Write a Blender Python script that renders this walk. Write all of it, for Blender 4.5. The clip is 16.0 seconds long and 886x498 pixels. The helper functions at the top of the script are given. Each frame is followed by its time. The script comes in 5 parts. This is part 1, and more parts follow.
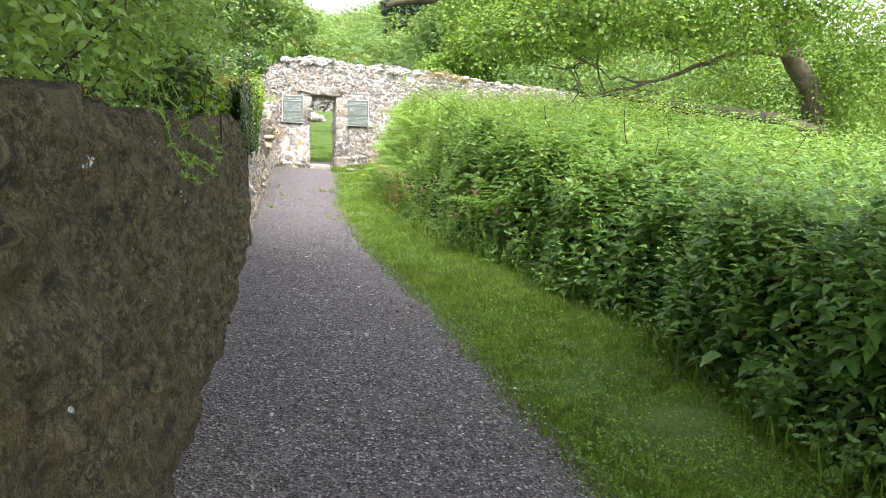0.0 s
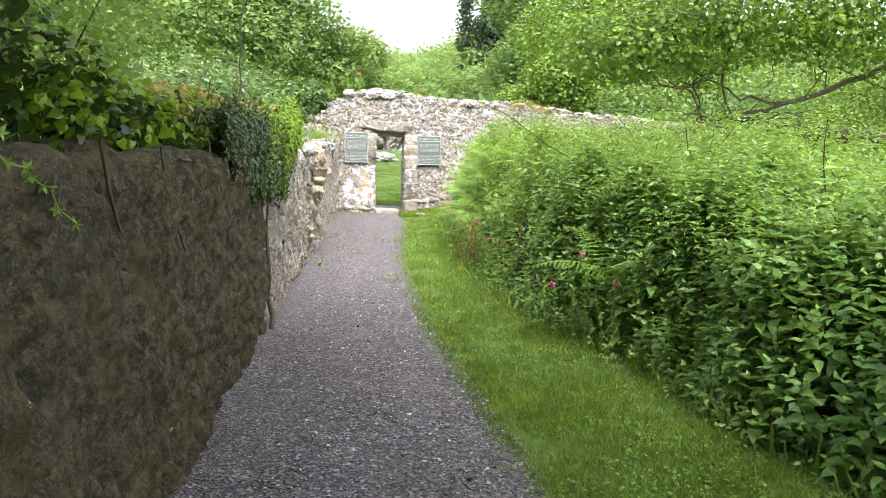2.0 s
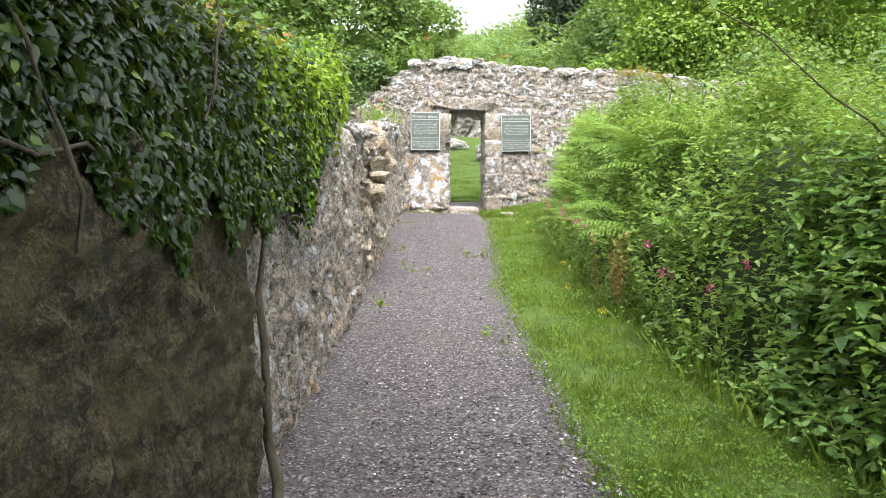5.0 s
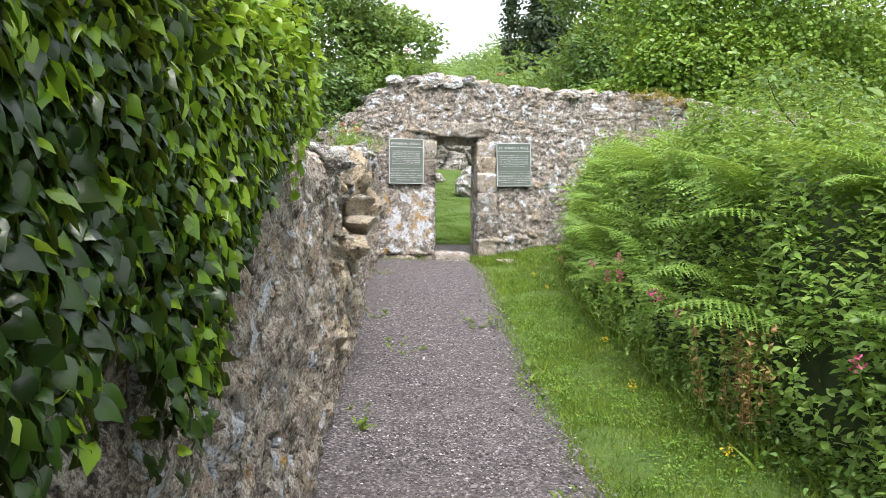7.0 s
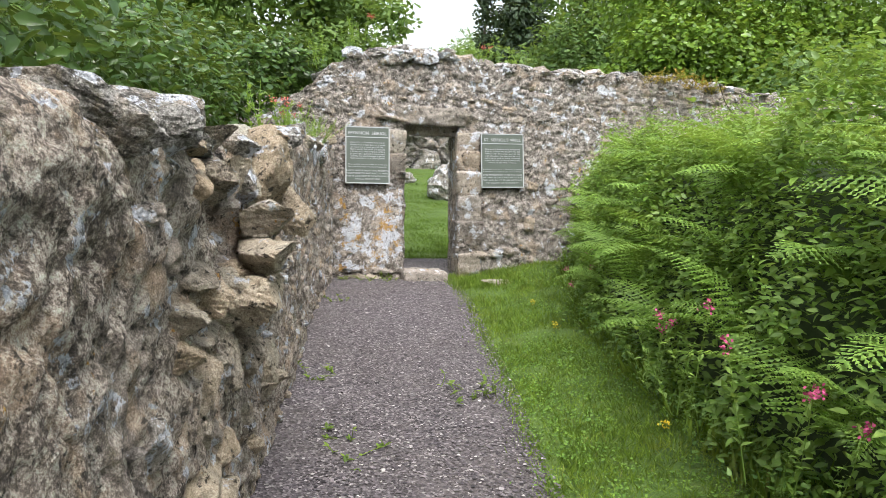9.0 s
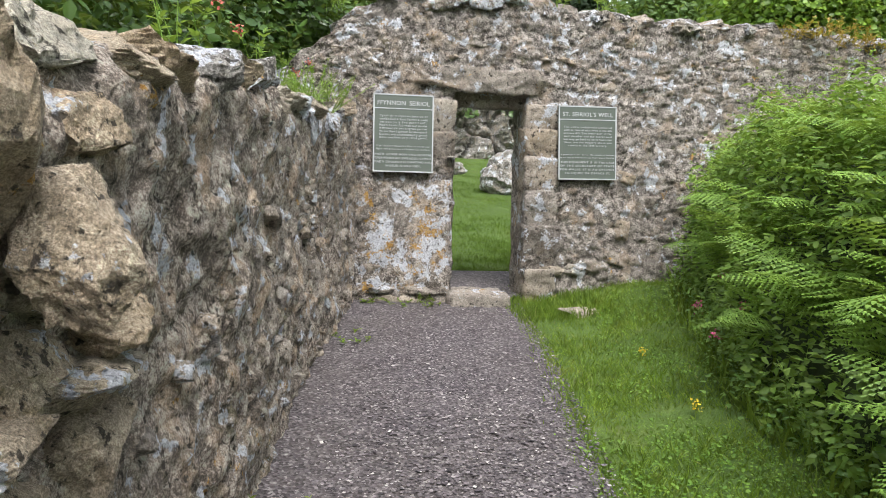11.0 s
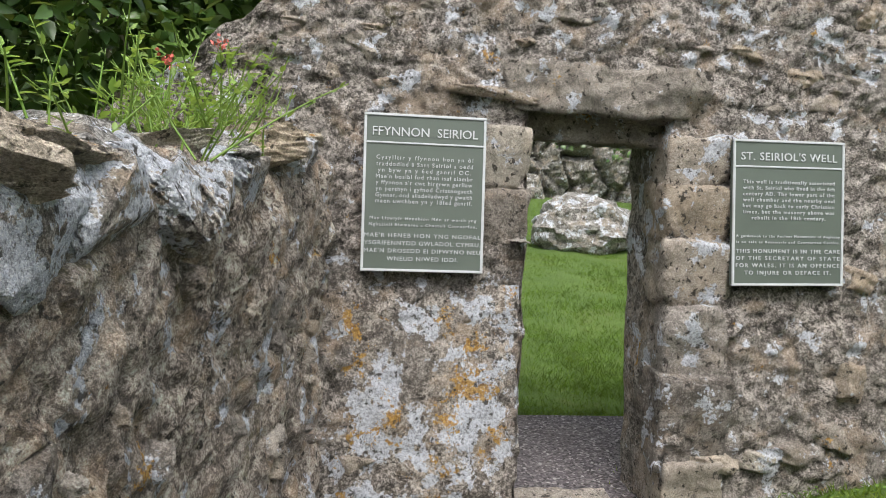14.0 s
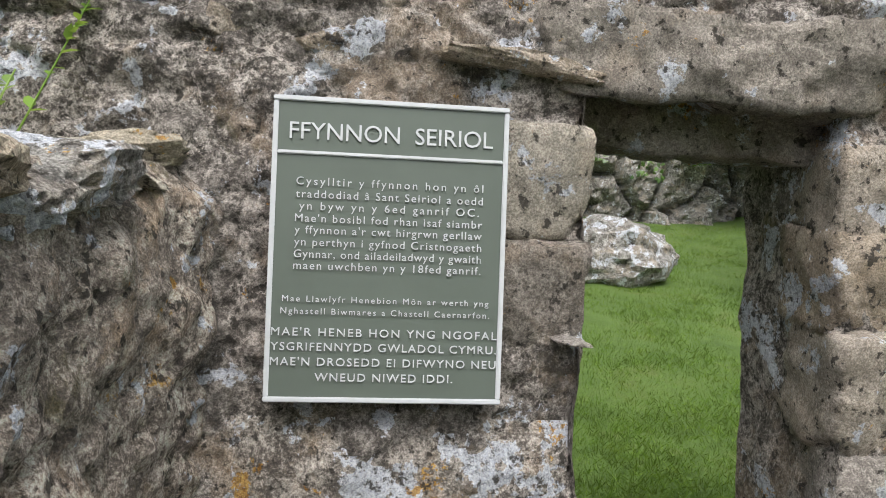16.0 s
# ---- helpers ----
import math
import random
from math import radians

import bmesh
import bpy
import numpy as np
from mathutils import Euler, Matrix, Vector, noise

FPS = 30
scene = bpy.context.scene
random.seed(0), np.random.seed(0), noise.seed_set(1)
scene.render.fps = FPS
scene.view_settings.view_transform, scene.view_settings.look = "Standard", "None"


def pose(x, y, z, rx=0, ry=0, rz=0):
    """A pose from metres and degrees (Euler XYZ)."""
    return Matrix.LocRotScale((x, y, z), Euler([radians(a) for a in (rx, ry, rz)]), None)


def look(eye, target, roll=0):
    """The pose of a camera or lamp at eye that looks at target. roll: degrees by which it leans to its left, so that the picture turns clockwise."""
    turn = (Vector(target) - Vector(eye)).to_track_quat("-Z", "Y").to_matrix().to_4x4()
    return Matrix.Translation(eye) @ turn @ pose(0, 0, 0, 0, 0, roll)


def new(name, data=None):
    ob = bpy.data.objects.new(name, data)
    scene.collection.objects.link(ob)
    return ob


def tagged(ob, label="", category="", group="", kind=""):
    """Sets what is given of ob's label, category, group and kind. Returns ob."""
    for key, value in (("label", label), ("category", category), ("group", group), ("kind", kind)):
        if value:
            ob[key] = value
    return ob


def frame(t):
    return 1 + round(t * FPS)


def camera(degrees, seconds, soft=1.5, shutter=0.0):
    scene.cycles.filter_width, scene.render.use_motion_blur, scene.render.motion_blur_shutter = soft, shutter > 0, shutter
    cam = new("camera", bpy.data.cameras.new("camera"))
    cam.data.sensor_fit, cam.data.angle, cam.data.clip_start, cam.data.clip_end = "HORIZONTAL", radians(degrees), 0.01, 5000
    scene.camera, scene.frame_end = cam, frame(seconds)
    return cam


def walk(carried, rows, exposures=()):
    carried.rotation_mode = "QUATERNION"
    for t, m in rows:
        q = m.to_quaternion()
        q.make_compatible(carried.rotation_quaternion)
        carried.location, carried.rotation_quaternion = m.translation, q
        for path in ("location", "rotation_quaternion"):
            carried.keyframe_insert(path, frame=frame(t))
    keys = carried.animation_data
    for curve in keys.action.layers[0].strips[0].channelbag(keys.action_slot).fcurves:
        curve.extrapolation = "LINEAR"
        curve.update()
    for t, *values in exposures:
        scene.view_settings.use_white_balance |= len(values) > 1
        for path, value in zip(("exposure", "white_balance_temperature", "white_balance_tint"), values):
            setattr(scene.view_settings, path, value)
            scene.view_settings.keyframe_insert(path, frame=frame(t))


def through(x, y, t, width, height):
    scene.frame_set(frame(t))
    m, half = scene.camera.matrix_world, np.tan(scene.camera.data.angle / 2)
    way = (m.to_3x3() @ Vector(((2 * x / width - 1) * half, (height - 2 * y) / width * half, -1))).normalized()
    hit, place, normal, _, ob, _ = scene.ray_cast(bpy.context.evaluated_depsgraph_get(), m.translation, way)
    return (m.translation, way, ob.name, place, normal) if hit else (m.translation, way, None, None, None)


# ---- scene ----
cam = camera(61.5, 16.0, 0.5)
PATH = [
    (0, (-2.424, -18.191, 1.566), (-1.816, -16.323, 1.191), 3.4),
    (0.5, (-2.247, -17.585, 1.563), (-1.716, -15.69, 1.21), 2.9),
    (1, (-2.046, -17.04, 1.53), (-1.604, -15.12, 1.188), 2.5),
    (1.5, (-1.941, -16.513, 1.521), (-1.53, -14.579, 1.223), 2.0),
    (2, (-1.843, -15.986, 1.48), (-1.437, -14.048, 1.196), 2.1),
    (2.5, (-1.764, -15.435, 1.431), (-1.36, -13.498, 1.143), 1.9),
    (3, (-1.728, -14.885, 1.451), (-1.333, -12.946, 1.16), 1.3),
    (3.5, (-1.649, -14.342, 1.434), (-1.4, -12.382, 1.124), -0.3),
    (4, (-1.652, -13.786, 1.405), (-1.427, -11.823, 1.095), -0.2),
    (4.2, (-1.639, -13.583, 1.395), (-1.415, -11.622, 1.068), 0.1),
    (6.3, (-1.804, -11.27, 1.284), (-1.519, -9.309, 1.011), 1.5),
    (6.5, (-1.795, -11.05, 1.323), (-1.486, -9.091, 1.06), 1.4),
    (7, (-1.721, -10.525, 1.306), (-1.381, -8.568, 1.074), 1.3),
    (7.5, (-1.677, -9.989, 1.276), (-1.304, -8.037, 1.049), 1.5),
    (8, (-1.593, -9.471, 1.253), (-1.18, -7.527, 1.028), 1.7),
    (8.2, (-1.54, -9.257, 1.247), (-1.116, -7.315, 1.028), 1.7),
    (10.3, (-1.13, -6.909, 1.177), (-0.746, -4.962, 0.933), 2.1),
    (10.5, (-1.089, -6.68, 1.16), (-0.724, -4.729, 0.916), 2.4),
    (11, (-1.0, -6.142, 1.146), (-0.708, -4.18, 0.895), 2.1),
    (11.5, (-0.935, -5.598, 1.155), (-0.656, -3.632, 0.911), 2.4),
    (12, (-0.836, -5.062, 1.167), (-0.596, -3.091, 0.925), 2.6),
    (12.5, (-0.809, -4.504, 1.201), (-0.585, -2.53, 0.965), 2.9),
    (13, (-0.76, -3.984, 1.243), (-0.548, -2.009, 1.008), 3.0),
    (13.5, (-0.709, -3.496, 1.299), (-0.507, -1.52, 1.072), 2.9),
    (14, (-0.671, -3.022, 1.359), (-0.468, -1.04, 1.178), 2.6),
    (14.5, (-0.57, -2.581, 1.378), (-0.395, -0.591, 1.285), 1.8),
    (15, (-0.565, -2.161, 1.365), (-0.385, -0.171, 1.286), 1.5),
    (15.5, (-0.531, -1.836, 1.404), (-0.357, 0.154, 1.302), 1.4),
    (16, (-0.474, -1.583, 1.431), (-0.299, 0.404, 1.286), 2.9),
]
walk(cam, [(t, look(eye, target, roll)) for t, eye, target, roll in PATH],
     exposures=[(0.0, 1.3), (1.0, 1.35), (2, 1.2), (3.5, 1.15), (6.3, 0.75), (10.3, 0.3), (16, 0.1)]
)

# ---- light ----
SKY, SUN = 0.15, 2.3
world = bpy.data.worlds.new("world")
scene.world = world
world.use_nodes = True
wn = world.node_tree.nodes
sky = wn.new("ShaderNodeTexSky")
sky.sky_type = "NISHITA"
sky.sun_disc = False
sky.sun_elevation, sky.sun_rotation = radians(62), radians(185)
sky.air_density, sky.dust_density, sky.ozone_density = 1.2, 4.0, 0.6
wn["Background"].inputs["Strength"].default_value = SKY
veil = wn.new("ShaderNodeHueSaturation")
veil.inputs["Saturation"].default_value, veil.inputs["Value"].default_value = 0.35, 2.0
world.node_tree.links.new(sky.outputs["Color"], veil.inputs["Color"])
world.node_tree.links.new(veil.outputs["Color"], wn["Background"].inputs["Color"])
sun = new("sun", bpy.data.lights.new("sun", "SUN"))
sun.data.energy, sun.data.angle, sun.data.color = SUN, radians(25), (1.0, 0.97, 0.92)
sun.matrix_world = look((1.0, -4.6, 8.6), (0, 0, 0))


# ---- materials ----
class Mat:
    """A node material under construction."""

    def __init__(self, name, rough=0.8):
        self.m = bpy.data.materials.new(name)
        self.m.use_nodes = True
        self.t = self.m.node_tree
        self.b = self.t.nodes["Principled BSDF"]
        self.b.inputs["Roughness"].default_value = rough
        self.co = self.t.nodes.new("ShaderNodeNewGeometry").outputs["Position"]

    def link(self, a, b):
        self.t.links.new(a, b)

    def noise(self, scale, detail=4.0, rough=0.6, dist=0.0, stretch=None):
        n = self.t.nodes.new("ShaderNodeTexNoise")
        n.inputs["Scale"].default_value, n.inputs["Detail"].default_value = scale, detail
        n.inputs["Roughness"].default_value, n.inputs["Distortion"].default_value = rough, dist
        self.link(self.scaled(stretch) if stretch else self.co, n.inputs["Vector"])
        return n.outputs["Fac"]

    def scaled(self, s):
        m = self.t.nodes.new("ShaderNodeMapping")
        m.inputs["Scale"].default_value = s
        self.link(self.co, m.inputs["Vector"])
        return m.outputs["Vector"]

    def cells(self, scale, out="Distance", feature="F1", warp=None):
        n = self.t.nodes.new("ShaderNodeTexVoronoi")
        n.feature = feature
        n.inputs["Scale"].default_value = scale
        self.link(self.co, n.inputs["Vector"])
        return n.outputs[out]

    def island(self):
        return self.t.nodes.new("ShaderNodeNewGeometry").outputs["Random Per Island"]

    def own(self):
        return self.t.nodes.new("ShaderNodeObjectInfo").outputs["Random"]

    def ramp(self, fac, *stops):
        r = self.t.nodes.new("ShaderNodeValToRGB").color_ramp
        node = self.t.nodes[-1]
        while len(r.elements) < len(stops):
            r.elements.new(0.5)
        for e, (p, c) in zip(r.elements, stops):
            e.position = p
            e.color = (c, c, c, 1) if isinstance(c, (int, float)) else (*c, 1)
        self.link(fac, node.inputs["Fac"])
        return node.outputs["Color"]

    def mix(self, fac, a, b, kind="MIX"):
        n = self.t.nodes.new("ShaderNodeMix")
        n.data_type, n.blend_type = "RGBA", kind
        for v, s in ((fac, n.inputs[0]), (a, n.inputs[6]), (b, n.inputs[7])):
            if isinstance(v, (int, float)):
                s.default_value = v
            elif isinstance(v, tuple):
                s.default_value = (*v, 1)
            else:
                self.link(v, s)
        return n.outputs[2]

    def bump(self, height, strength=0.5, dist=0.02, prior=None):
        n = self.t.nodes.new("ShaderNodeBump")
        n.inputs["Strength"].default_value, n.inputs["Distance"].default_value = strength, dist
        self.link(height, n.inputs["Height"])
        if prior:
            self.link(prior, n.inputs["Normal"])
        return n.outputs["Normal"]

    def done(self, color, normal=None, rough=None):
        if isinstance(color, tuple):
            self.b.inputs["Base Color"].default_value = (*color, 1)
        else:
            self.link(color, self.b.inputs["Base Color"])
        if normal:
            self.link(normal, self.b.inputs["Normal"])
        if rough:
            self.link(rough, self.b.inputs["Roughness"])
        return self.m


def stone_material(name, dark, light, white=0.55, orange=0.7, moss=0.62, own=False):
    """Weathered limestone: grain and stains at several sizes, crisp patches of white and orange lichen, moss, pits with
    shade painted in.
    """
    k = Mat(name, 0.92)
    big, mid, fine = k.noise(1.9, 5), k.noise(17, 8, 0.75, 0.3), k.noise(85, 5, 0.75)
    c = k.ramp(k.mix(0.5, mid, fine), (0.41, tuple(0.4 * v for v in dark)), (0.475, dark), (0.525, light), (0.60, tuple(min(0.75, 1.6 * v) for v in light)))
    c = k.mix(k.ramp(big, (0.42, 0.0), (0.66, 0.45)), c, tuple(0.6 * v for v in light))
    c = k.mix(k.ramp(k.noise(5.5, 5, 0.65), (0.52, 0.0), (0.62, 0.4)), c, tuple(a * b for a, b in zip(light, (1.2, 1.0, 0.78))))
    if own:
        c = k.mix(0.5, c, k.ramp(k.own(), (0.0, tuple(0.8 * v for v in dark)), (0.4, light), (0.7, tuple(a * b for a, b in zip(light, (1.25, 1.08, 0.85)))), (1.0, tuple(min(0.6, 1.45 * v) for v in light))))
    c = k.mix(k.ramp(k.noise(4.5, 6, 0.75, 0.6), (moss, 0.0), (moss + 0.08, 0.65)), c, (0.10, 0.088, 0.028))
    lich = k.ramp(k.mix(0.3, k.noise(7.5, 3, 0.55, 0.3), k.noise(48, 5, 0.7)), (white, 0.0), (white + 0.012, 0.95))
    c = k.mix(lich, c, k.ramp(fine, (0.38, (0.36, 0.38, 0.42)), (0.56, (0.72, 0.75, 0.82))))
    c = k.mix(k.ramp(k.mix(0.35, k.noise(6.1, 4, 0.6, 0.4), k.noise(55, 5, 0.7)), (orange, 0.0), (orange + 0.015, 0.9)), c, k.ramp(fine, (0.4, (0.36, 0.17, 0.03)), (0.6, (0.60, 0.37, 0.08))))
    grit = k.noise(230, 3, 0.7)
    c = k.mix(0.6, c, k.ramp(grit, (0.38, 0.2), (0.5, 0.5), (0.62, 0.82)), "OVERLAY")
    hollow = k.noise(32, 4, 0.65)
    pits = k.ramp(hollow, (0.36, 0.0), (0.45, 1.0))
    # Deepest hollows coloured near-black: shade painted in on top of the bump.
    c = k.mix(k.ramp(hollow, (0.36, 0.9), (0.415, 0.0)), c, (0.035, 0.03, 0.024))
    n = k.bump(mid, 0.6, 0.03)
    n = k.bump(pits, 0.7, 0.02, n)
    n = k.bump(fine, 0.9, 0.022, n)
    n = k.bump(grit, 0.7, 0.007, n)
    return k.done(c, n)


def leaf_material(name, dark, light, gloss=0.5, through=0.35, tip=None, drift=0.0):
    """Foliage: colour varies leaf by leaf and in drifts; light passes through the blade."""
    k = Mat(name, gloss)
    c = k.ramp(k.island(), (0.0, dark), (0.55, tuple((a + b) / 2 for a, b in zip(dark, light))), (0.95, light), *([(1.0, tip)] if tip else []))
    c = k.mix(k.ramp(k.noise(1.3, 3), (0.4, 0.0), (0.7, 0.4)), c, dark)
    if drift:
        c = k.mix(k.ramp(k.noise(9, 4, 0.7), (0.44, 0.0), (0.58, drift)), c, tuple(0.55 * v for v in dark))
        c = k.mix(k.ramp(k.noise(2.2, 5, 0.7), (0.56, 0.0), (0.68, 0.5)), c, tuple(a * b for a, b in zip(light, (1.1, 0.85, 0.9))))
    n = k.bump(k.noise(120, 2), 0.15, 0.003)
    k.done(c, n)
    tr = k.t.nodes.new("ShaderNodeBsdfTranslucent")
    k.link(k.mix(0.5, c, (0.35, 0.42, 0.05), "MIX"), tr.inputs["Color"])
    ms = k.t.nodes.new("ShaderNodeMixShader")
    ms.inputs[0].default_value = through
    k.link(k.b.outputs[0], ms.inputs[1])
    k.link(tr.outputs[0], ms.inputs[2])
    k.link(ms.outputs[0], k.t.nodes["Material Output"].inputs["Surface"])
    return k.m


def gravel_material():
    k = Mat("slate_gravel", 0.85)
    v = k.t.nodes.new("ShaderNodeTexVoronoi")
    v.inputs["Scale"].default_value = 80
    k.link(k.co, v.inputs["Vector"])
    c = k.ramp(v.outputs["Color"], (0.12, (0.022, 0.019, 0.022)), (0.5, (0.098, 0.085, 0.096)), (0.75, (0.175, 0.155, 0.165)), (0.92, (0.38, 0.36, 0.355)))
    c = k.mix(k.ramp(k.noise(1.1, 4), (0.35, 0.0), (0.75, 0.5)), c, (0.10, 0.085, 0.075))
    c = k.mix(k.ramp(k.noise(14, 5), (0.55, 0.0), (0.75, 0.4)), c, (0.07, 0.058, 0.05))
    n = k.bump(v.outputs["Distance"], 0.9, 0.012)
    n = k.bump(k.noise(30, 4), 0.5, 0.02, n)
    return k.done(c, n)


def soil_material():
    k = Mat("grassy_ground", 0.95)
    c = k.ramp(k.noise(2.0, 6, 0.7), (0.3, (0.05, 0.10, 0.013)), (0.55, (0.08, 0.14, 0.02)), (0.8, (0.12, 0.12, 0.035)))
    c = k.mix(k.ramp(k.noise(40, 4), (0.4, 0.0), (0.7, 0.6)), c, (0.05, 0.075, 0.015))
    return k.done(c, k.bump(k.noise(60, 4), 0.8, 0.02))


def plain(name, color, rough=0.6, vary=0.25, scale=20.0, bump=0.2):
    k = Mat(name, rough)
    f = k.noise(scale, 5, 0.65)
    c = k.ramp(f, (0.3, tuple(v * (1 - vary) for v in color)), (0.7, tuple(min(1, v * (1 + vary)) for v in color)))
    return k.done(c, k.bump(f, bump, 0.006))


def bark_material():
    k = Mat("bark", 0.95)
    f = k.noise(18, 6, 0.7, 0.3, (1, 1, 0.4))
    c = k.ramp(f, (0.3, (0.04, 0.032, 0.024)), (0.55, (0.11, 0.09, 0.065)), (0.8, (0.20, 0.18, 0.13)))
    c = k.mix(k.ramp(k.noise(5, 5), (0.5, 0.0), (0.7, 0.5)), c, (0.10, 0.11, 0.04))
    return k.done(c, k.bump(f, 0.8, 0.03))


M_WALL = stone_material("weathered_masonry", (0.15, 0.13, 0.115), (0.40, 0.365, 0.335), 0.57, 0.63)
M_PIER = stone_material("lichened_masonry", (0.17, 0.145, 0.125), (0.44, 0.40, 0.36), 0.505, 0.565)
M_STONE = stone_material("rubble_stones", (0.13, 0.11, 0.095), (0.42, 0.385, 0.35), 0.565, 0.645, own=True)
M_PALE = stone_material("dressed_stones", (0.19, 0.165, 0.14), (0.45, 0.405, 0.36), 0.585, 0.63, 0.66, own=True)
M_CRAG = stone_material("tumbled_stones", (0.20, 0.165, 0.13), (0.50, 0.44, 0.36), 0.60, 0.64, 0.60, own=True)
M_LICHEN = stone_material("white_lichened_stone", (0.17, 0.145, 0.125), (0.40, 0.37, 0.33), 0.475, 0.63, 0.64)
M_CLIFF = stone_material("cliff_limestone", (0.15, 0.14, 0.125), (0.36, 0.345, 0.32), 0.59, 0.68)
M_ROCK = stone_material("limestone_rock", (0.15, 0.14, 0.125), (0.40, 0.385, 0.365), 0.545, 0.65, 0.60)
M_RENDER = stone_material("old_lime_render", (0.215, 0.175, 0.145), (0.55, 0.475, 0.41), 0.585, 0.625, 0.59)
# Brown render, coloured darker still for the shade of the growth overhead.
M_EARTHY_SHADED = stone_material("shaded_brown_render", (0.05, 0.041, 0.022), (0.13, 0.107, 0.058), 0.68, 0.78, 0.52)
M_GRAVEL = gravel_material()
M_SOIL = soil_material()
M_BARK = bark_material()
M_CHIP = Mat("gravel_chip", 0.8)
M_CHIP = M_CHIP.done(M_CHIP.ramp(M_CHIP.island(), (0.0, (0.03, 0.026, 0.03)), (0.7, (0.13, 0.113, 0.124)), (0.93, (0.25, 0.225, 0.235)), (1.0, (0.5, 0.48, 0.46))))
M_GRASS = leaf_material("grass_blades", (0.10, 0.195, 0.018), (0.27, 0.40, 0.05), 0.6, 0.4, (0.42, 0.38, 0.14), 0.75)
M_CLOVER = leaf_material("clover_leaves", (0.07, 0.17, 0.02), (0.20, 0.36, 0.05), 0.5, 0.3)
M_LAWN = leaf_material("lawn_blades", (0.06, 0.14, 0.012), (0.17, 0.29, 0.03), 0.6, 0.35, None, 0.8)
M_NETTLE = leaf_material("nettle_leaves", (0.09, 0.20, 0.05), (0.27, 0.46, 0.11), 0.4, 0.4)
M_BRAMBLE = leaf_material("bramble_leaves", (0.13, 0.23, 0.05), (0.32, 0.48, 0.10), 0.45, 0.4)
M_FERN = leaf_material("bracken_fronds", (0.14, 0.27, 0.045), (0.27, 0.44, 0.075), 0.5, 0.4)
# Two copies of one leaf: dark for ivy in shade, bright for sunlit ivy.
M_IVY_SHADE = leaf_material("shaded_ivy_leaves", (0.008, 0.022, 0.005), (0.036, 0.085, 0.010), 0.3, 0.2, (0.20, 0.32, 0.03))
M_IVY_SUNLIT = leaf_material("sunlit_ivy_leaves", (0.12, 0.25, 0.015), (0.32, 0.48, 0.03), 0.3, 0.45)
M_LAUREL = leaf_material("dark_shrub_leaves", (0.03, 0.075, 0.02), (0.10, 0.19, 0.04), 0.3, 0.25)
M_TREE = leaf_material("tree_leaves", (0.075, 0.155, 0.018), (0.21, 0.35, 0.04), 0.4, 0.35)
M_TREEDK = leaf_material("dark_tree_leaves", (0.055, 0.12, 0.03), (0.15, 0.26, 0.065), 0.5, 0.4)
M_FAR = leaf_material("far_leaves", (0.08, 0.155, 0.04), (0.21, 0.33, 0.085), 0.6, 0.4)
M_CONIFER = leaf_material("conifer_needles", (0.015, 0.035, 0.016), (0.04, 0.075, 0.03), 0.6, 0.15)
M_RED = leaf_material("reddening_leaves", (0.34, 0.15, 0.03), (0.36, 0.34, 0.05), 0.45, 0.35)
M_PINK = plain("pink_petals", (0.55, 0.09, 0.22), 0.6, 0.2, 90, 0.0)
M_CORAL = plain("coral_petals", (0.55, 0.13, 0.10), 0.6, 0.3, 90, 0.0)
M_YELLOW = plain("yellow_petals", (0.75, 0.55, 0.03), 0.6, 0.2, 90, 0.0)
M_DRY = leaf_material("dry_stalks", (0.22, 0.13, 0.05), (0.40, 0.27, 0.11), 0.8, 0.2)
M_SIGN = plain("grey_green_paint", (0.092, 0.112, 0.096), 0.45, 0.06, 6, 0.05)
M_LETTER = plain("white_paint", (0.47, 0.49, 0.51), 0.5, 0.06, 40, 0.05)
# Dark green that stands for the shade deep inside the bank.
M_CORE = plain("bank_inner_shade", (0.04, 0.062, 0.022), 0.95, 0.5, 8, 0.6)


# ---- mesh helpers ----
def mesh(name, verts, faces, material, smooth=False):
    me = bpy.data.meshes.new(name)
    me.from_pydata([tuple(v) for v in verts], [], [tuple(f) for f in faces])
    me.materials.append(material)
    if smooth:
        me.shade_smooth()
    me.update()
    return me


def tris(name, V, F, material):
    """A mesh from arrays of places and triangles."""
    me = bpy.data.meshes.new(name)
    V, F = np.asarray(V, np.float32), np.asarray(F, np.int32)
    me.vertices.add(len(V))
    me.vertices.foreach_set("co", V.ravel())
    me.loops.add(F.size)
    me.loops.foreach_set("vertex_index", F.ravel())
    me.polygons.add(len(F))
    me.polygons.foreach_set("loop_start", np.arange(0, F.size, 3, dtype=np.int32))
    me.materials.append(material)
    me.update(calc_edges=True)
    me.validate()
    return me


def part(name, me, parent, label=""):
    ob = new(name, me)
    ob.parent = parent
    return tagged(ob, label)


def thing(name, label, category, at=(0, 0, 0), group="", kind=""):
    ob = new(name)
    ob.location = at
    ob.empty_display_size = 0.1
    return tagged(ob, label, category, group, kind)


R = np.random.default_rng(7)


def unit(a):
    return a / np.maximum(np.linalg.norm(a, axis=-1, keepdims=True), 1e-9)


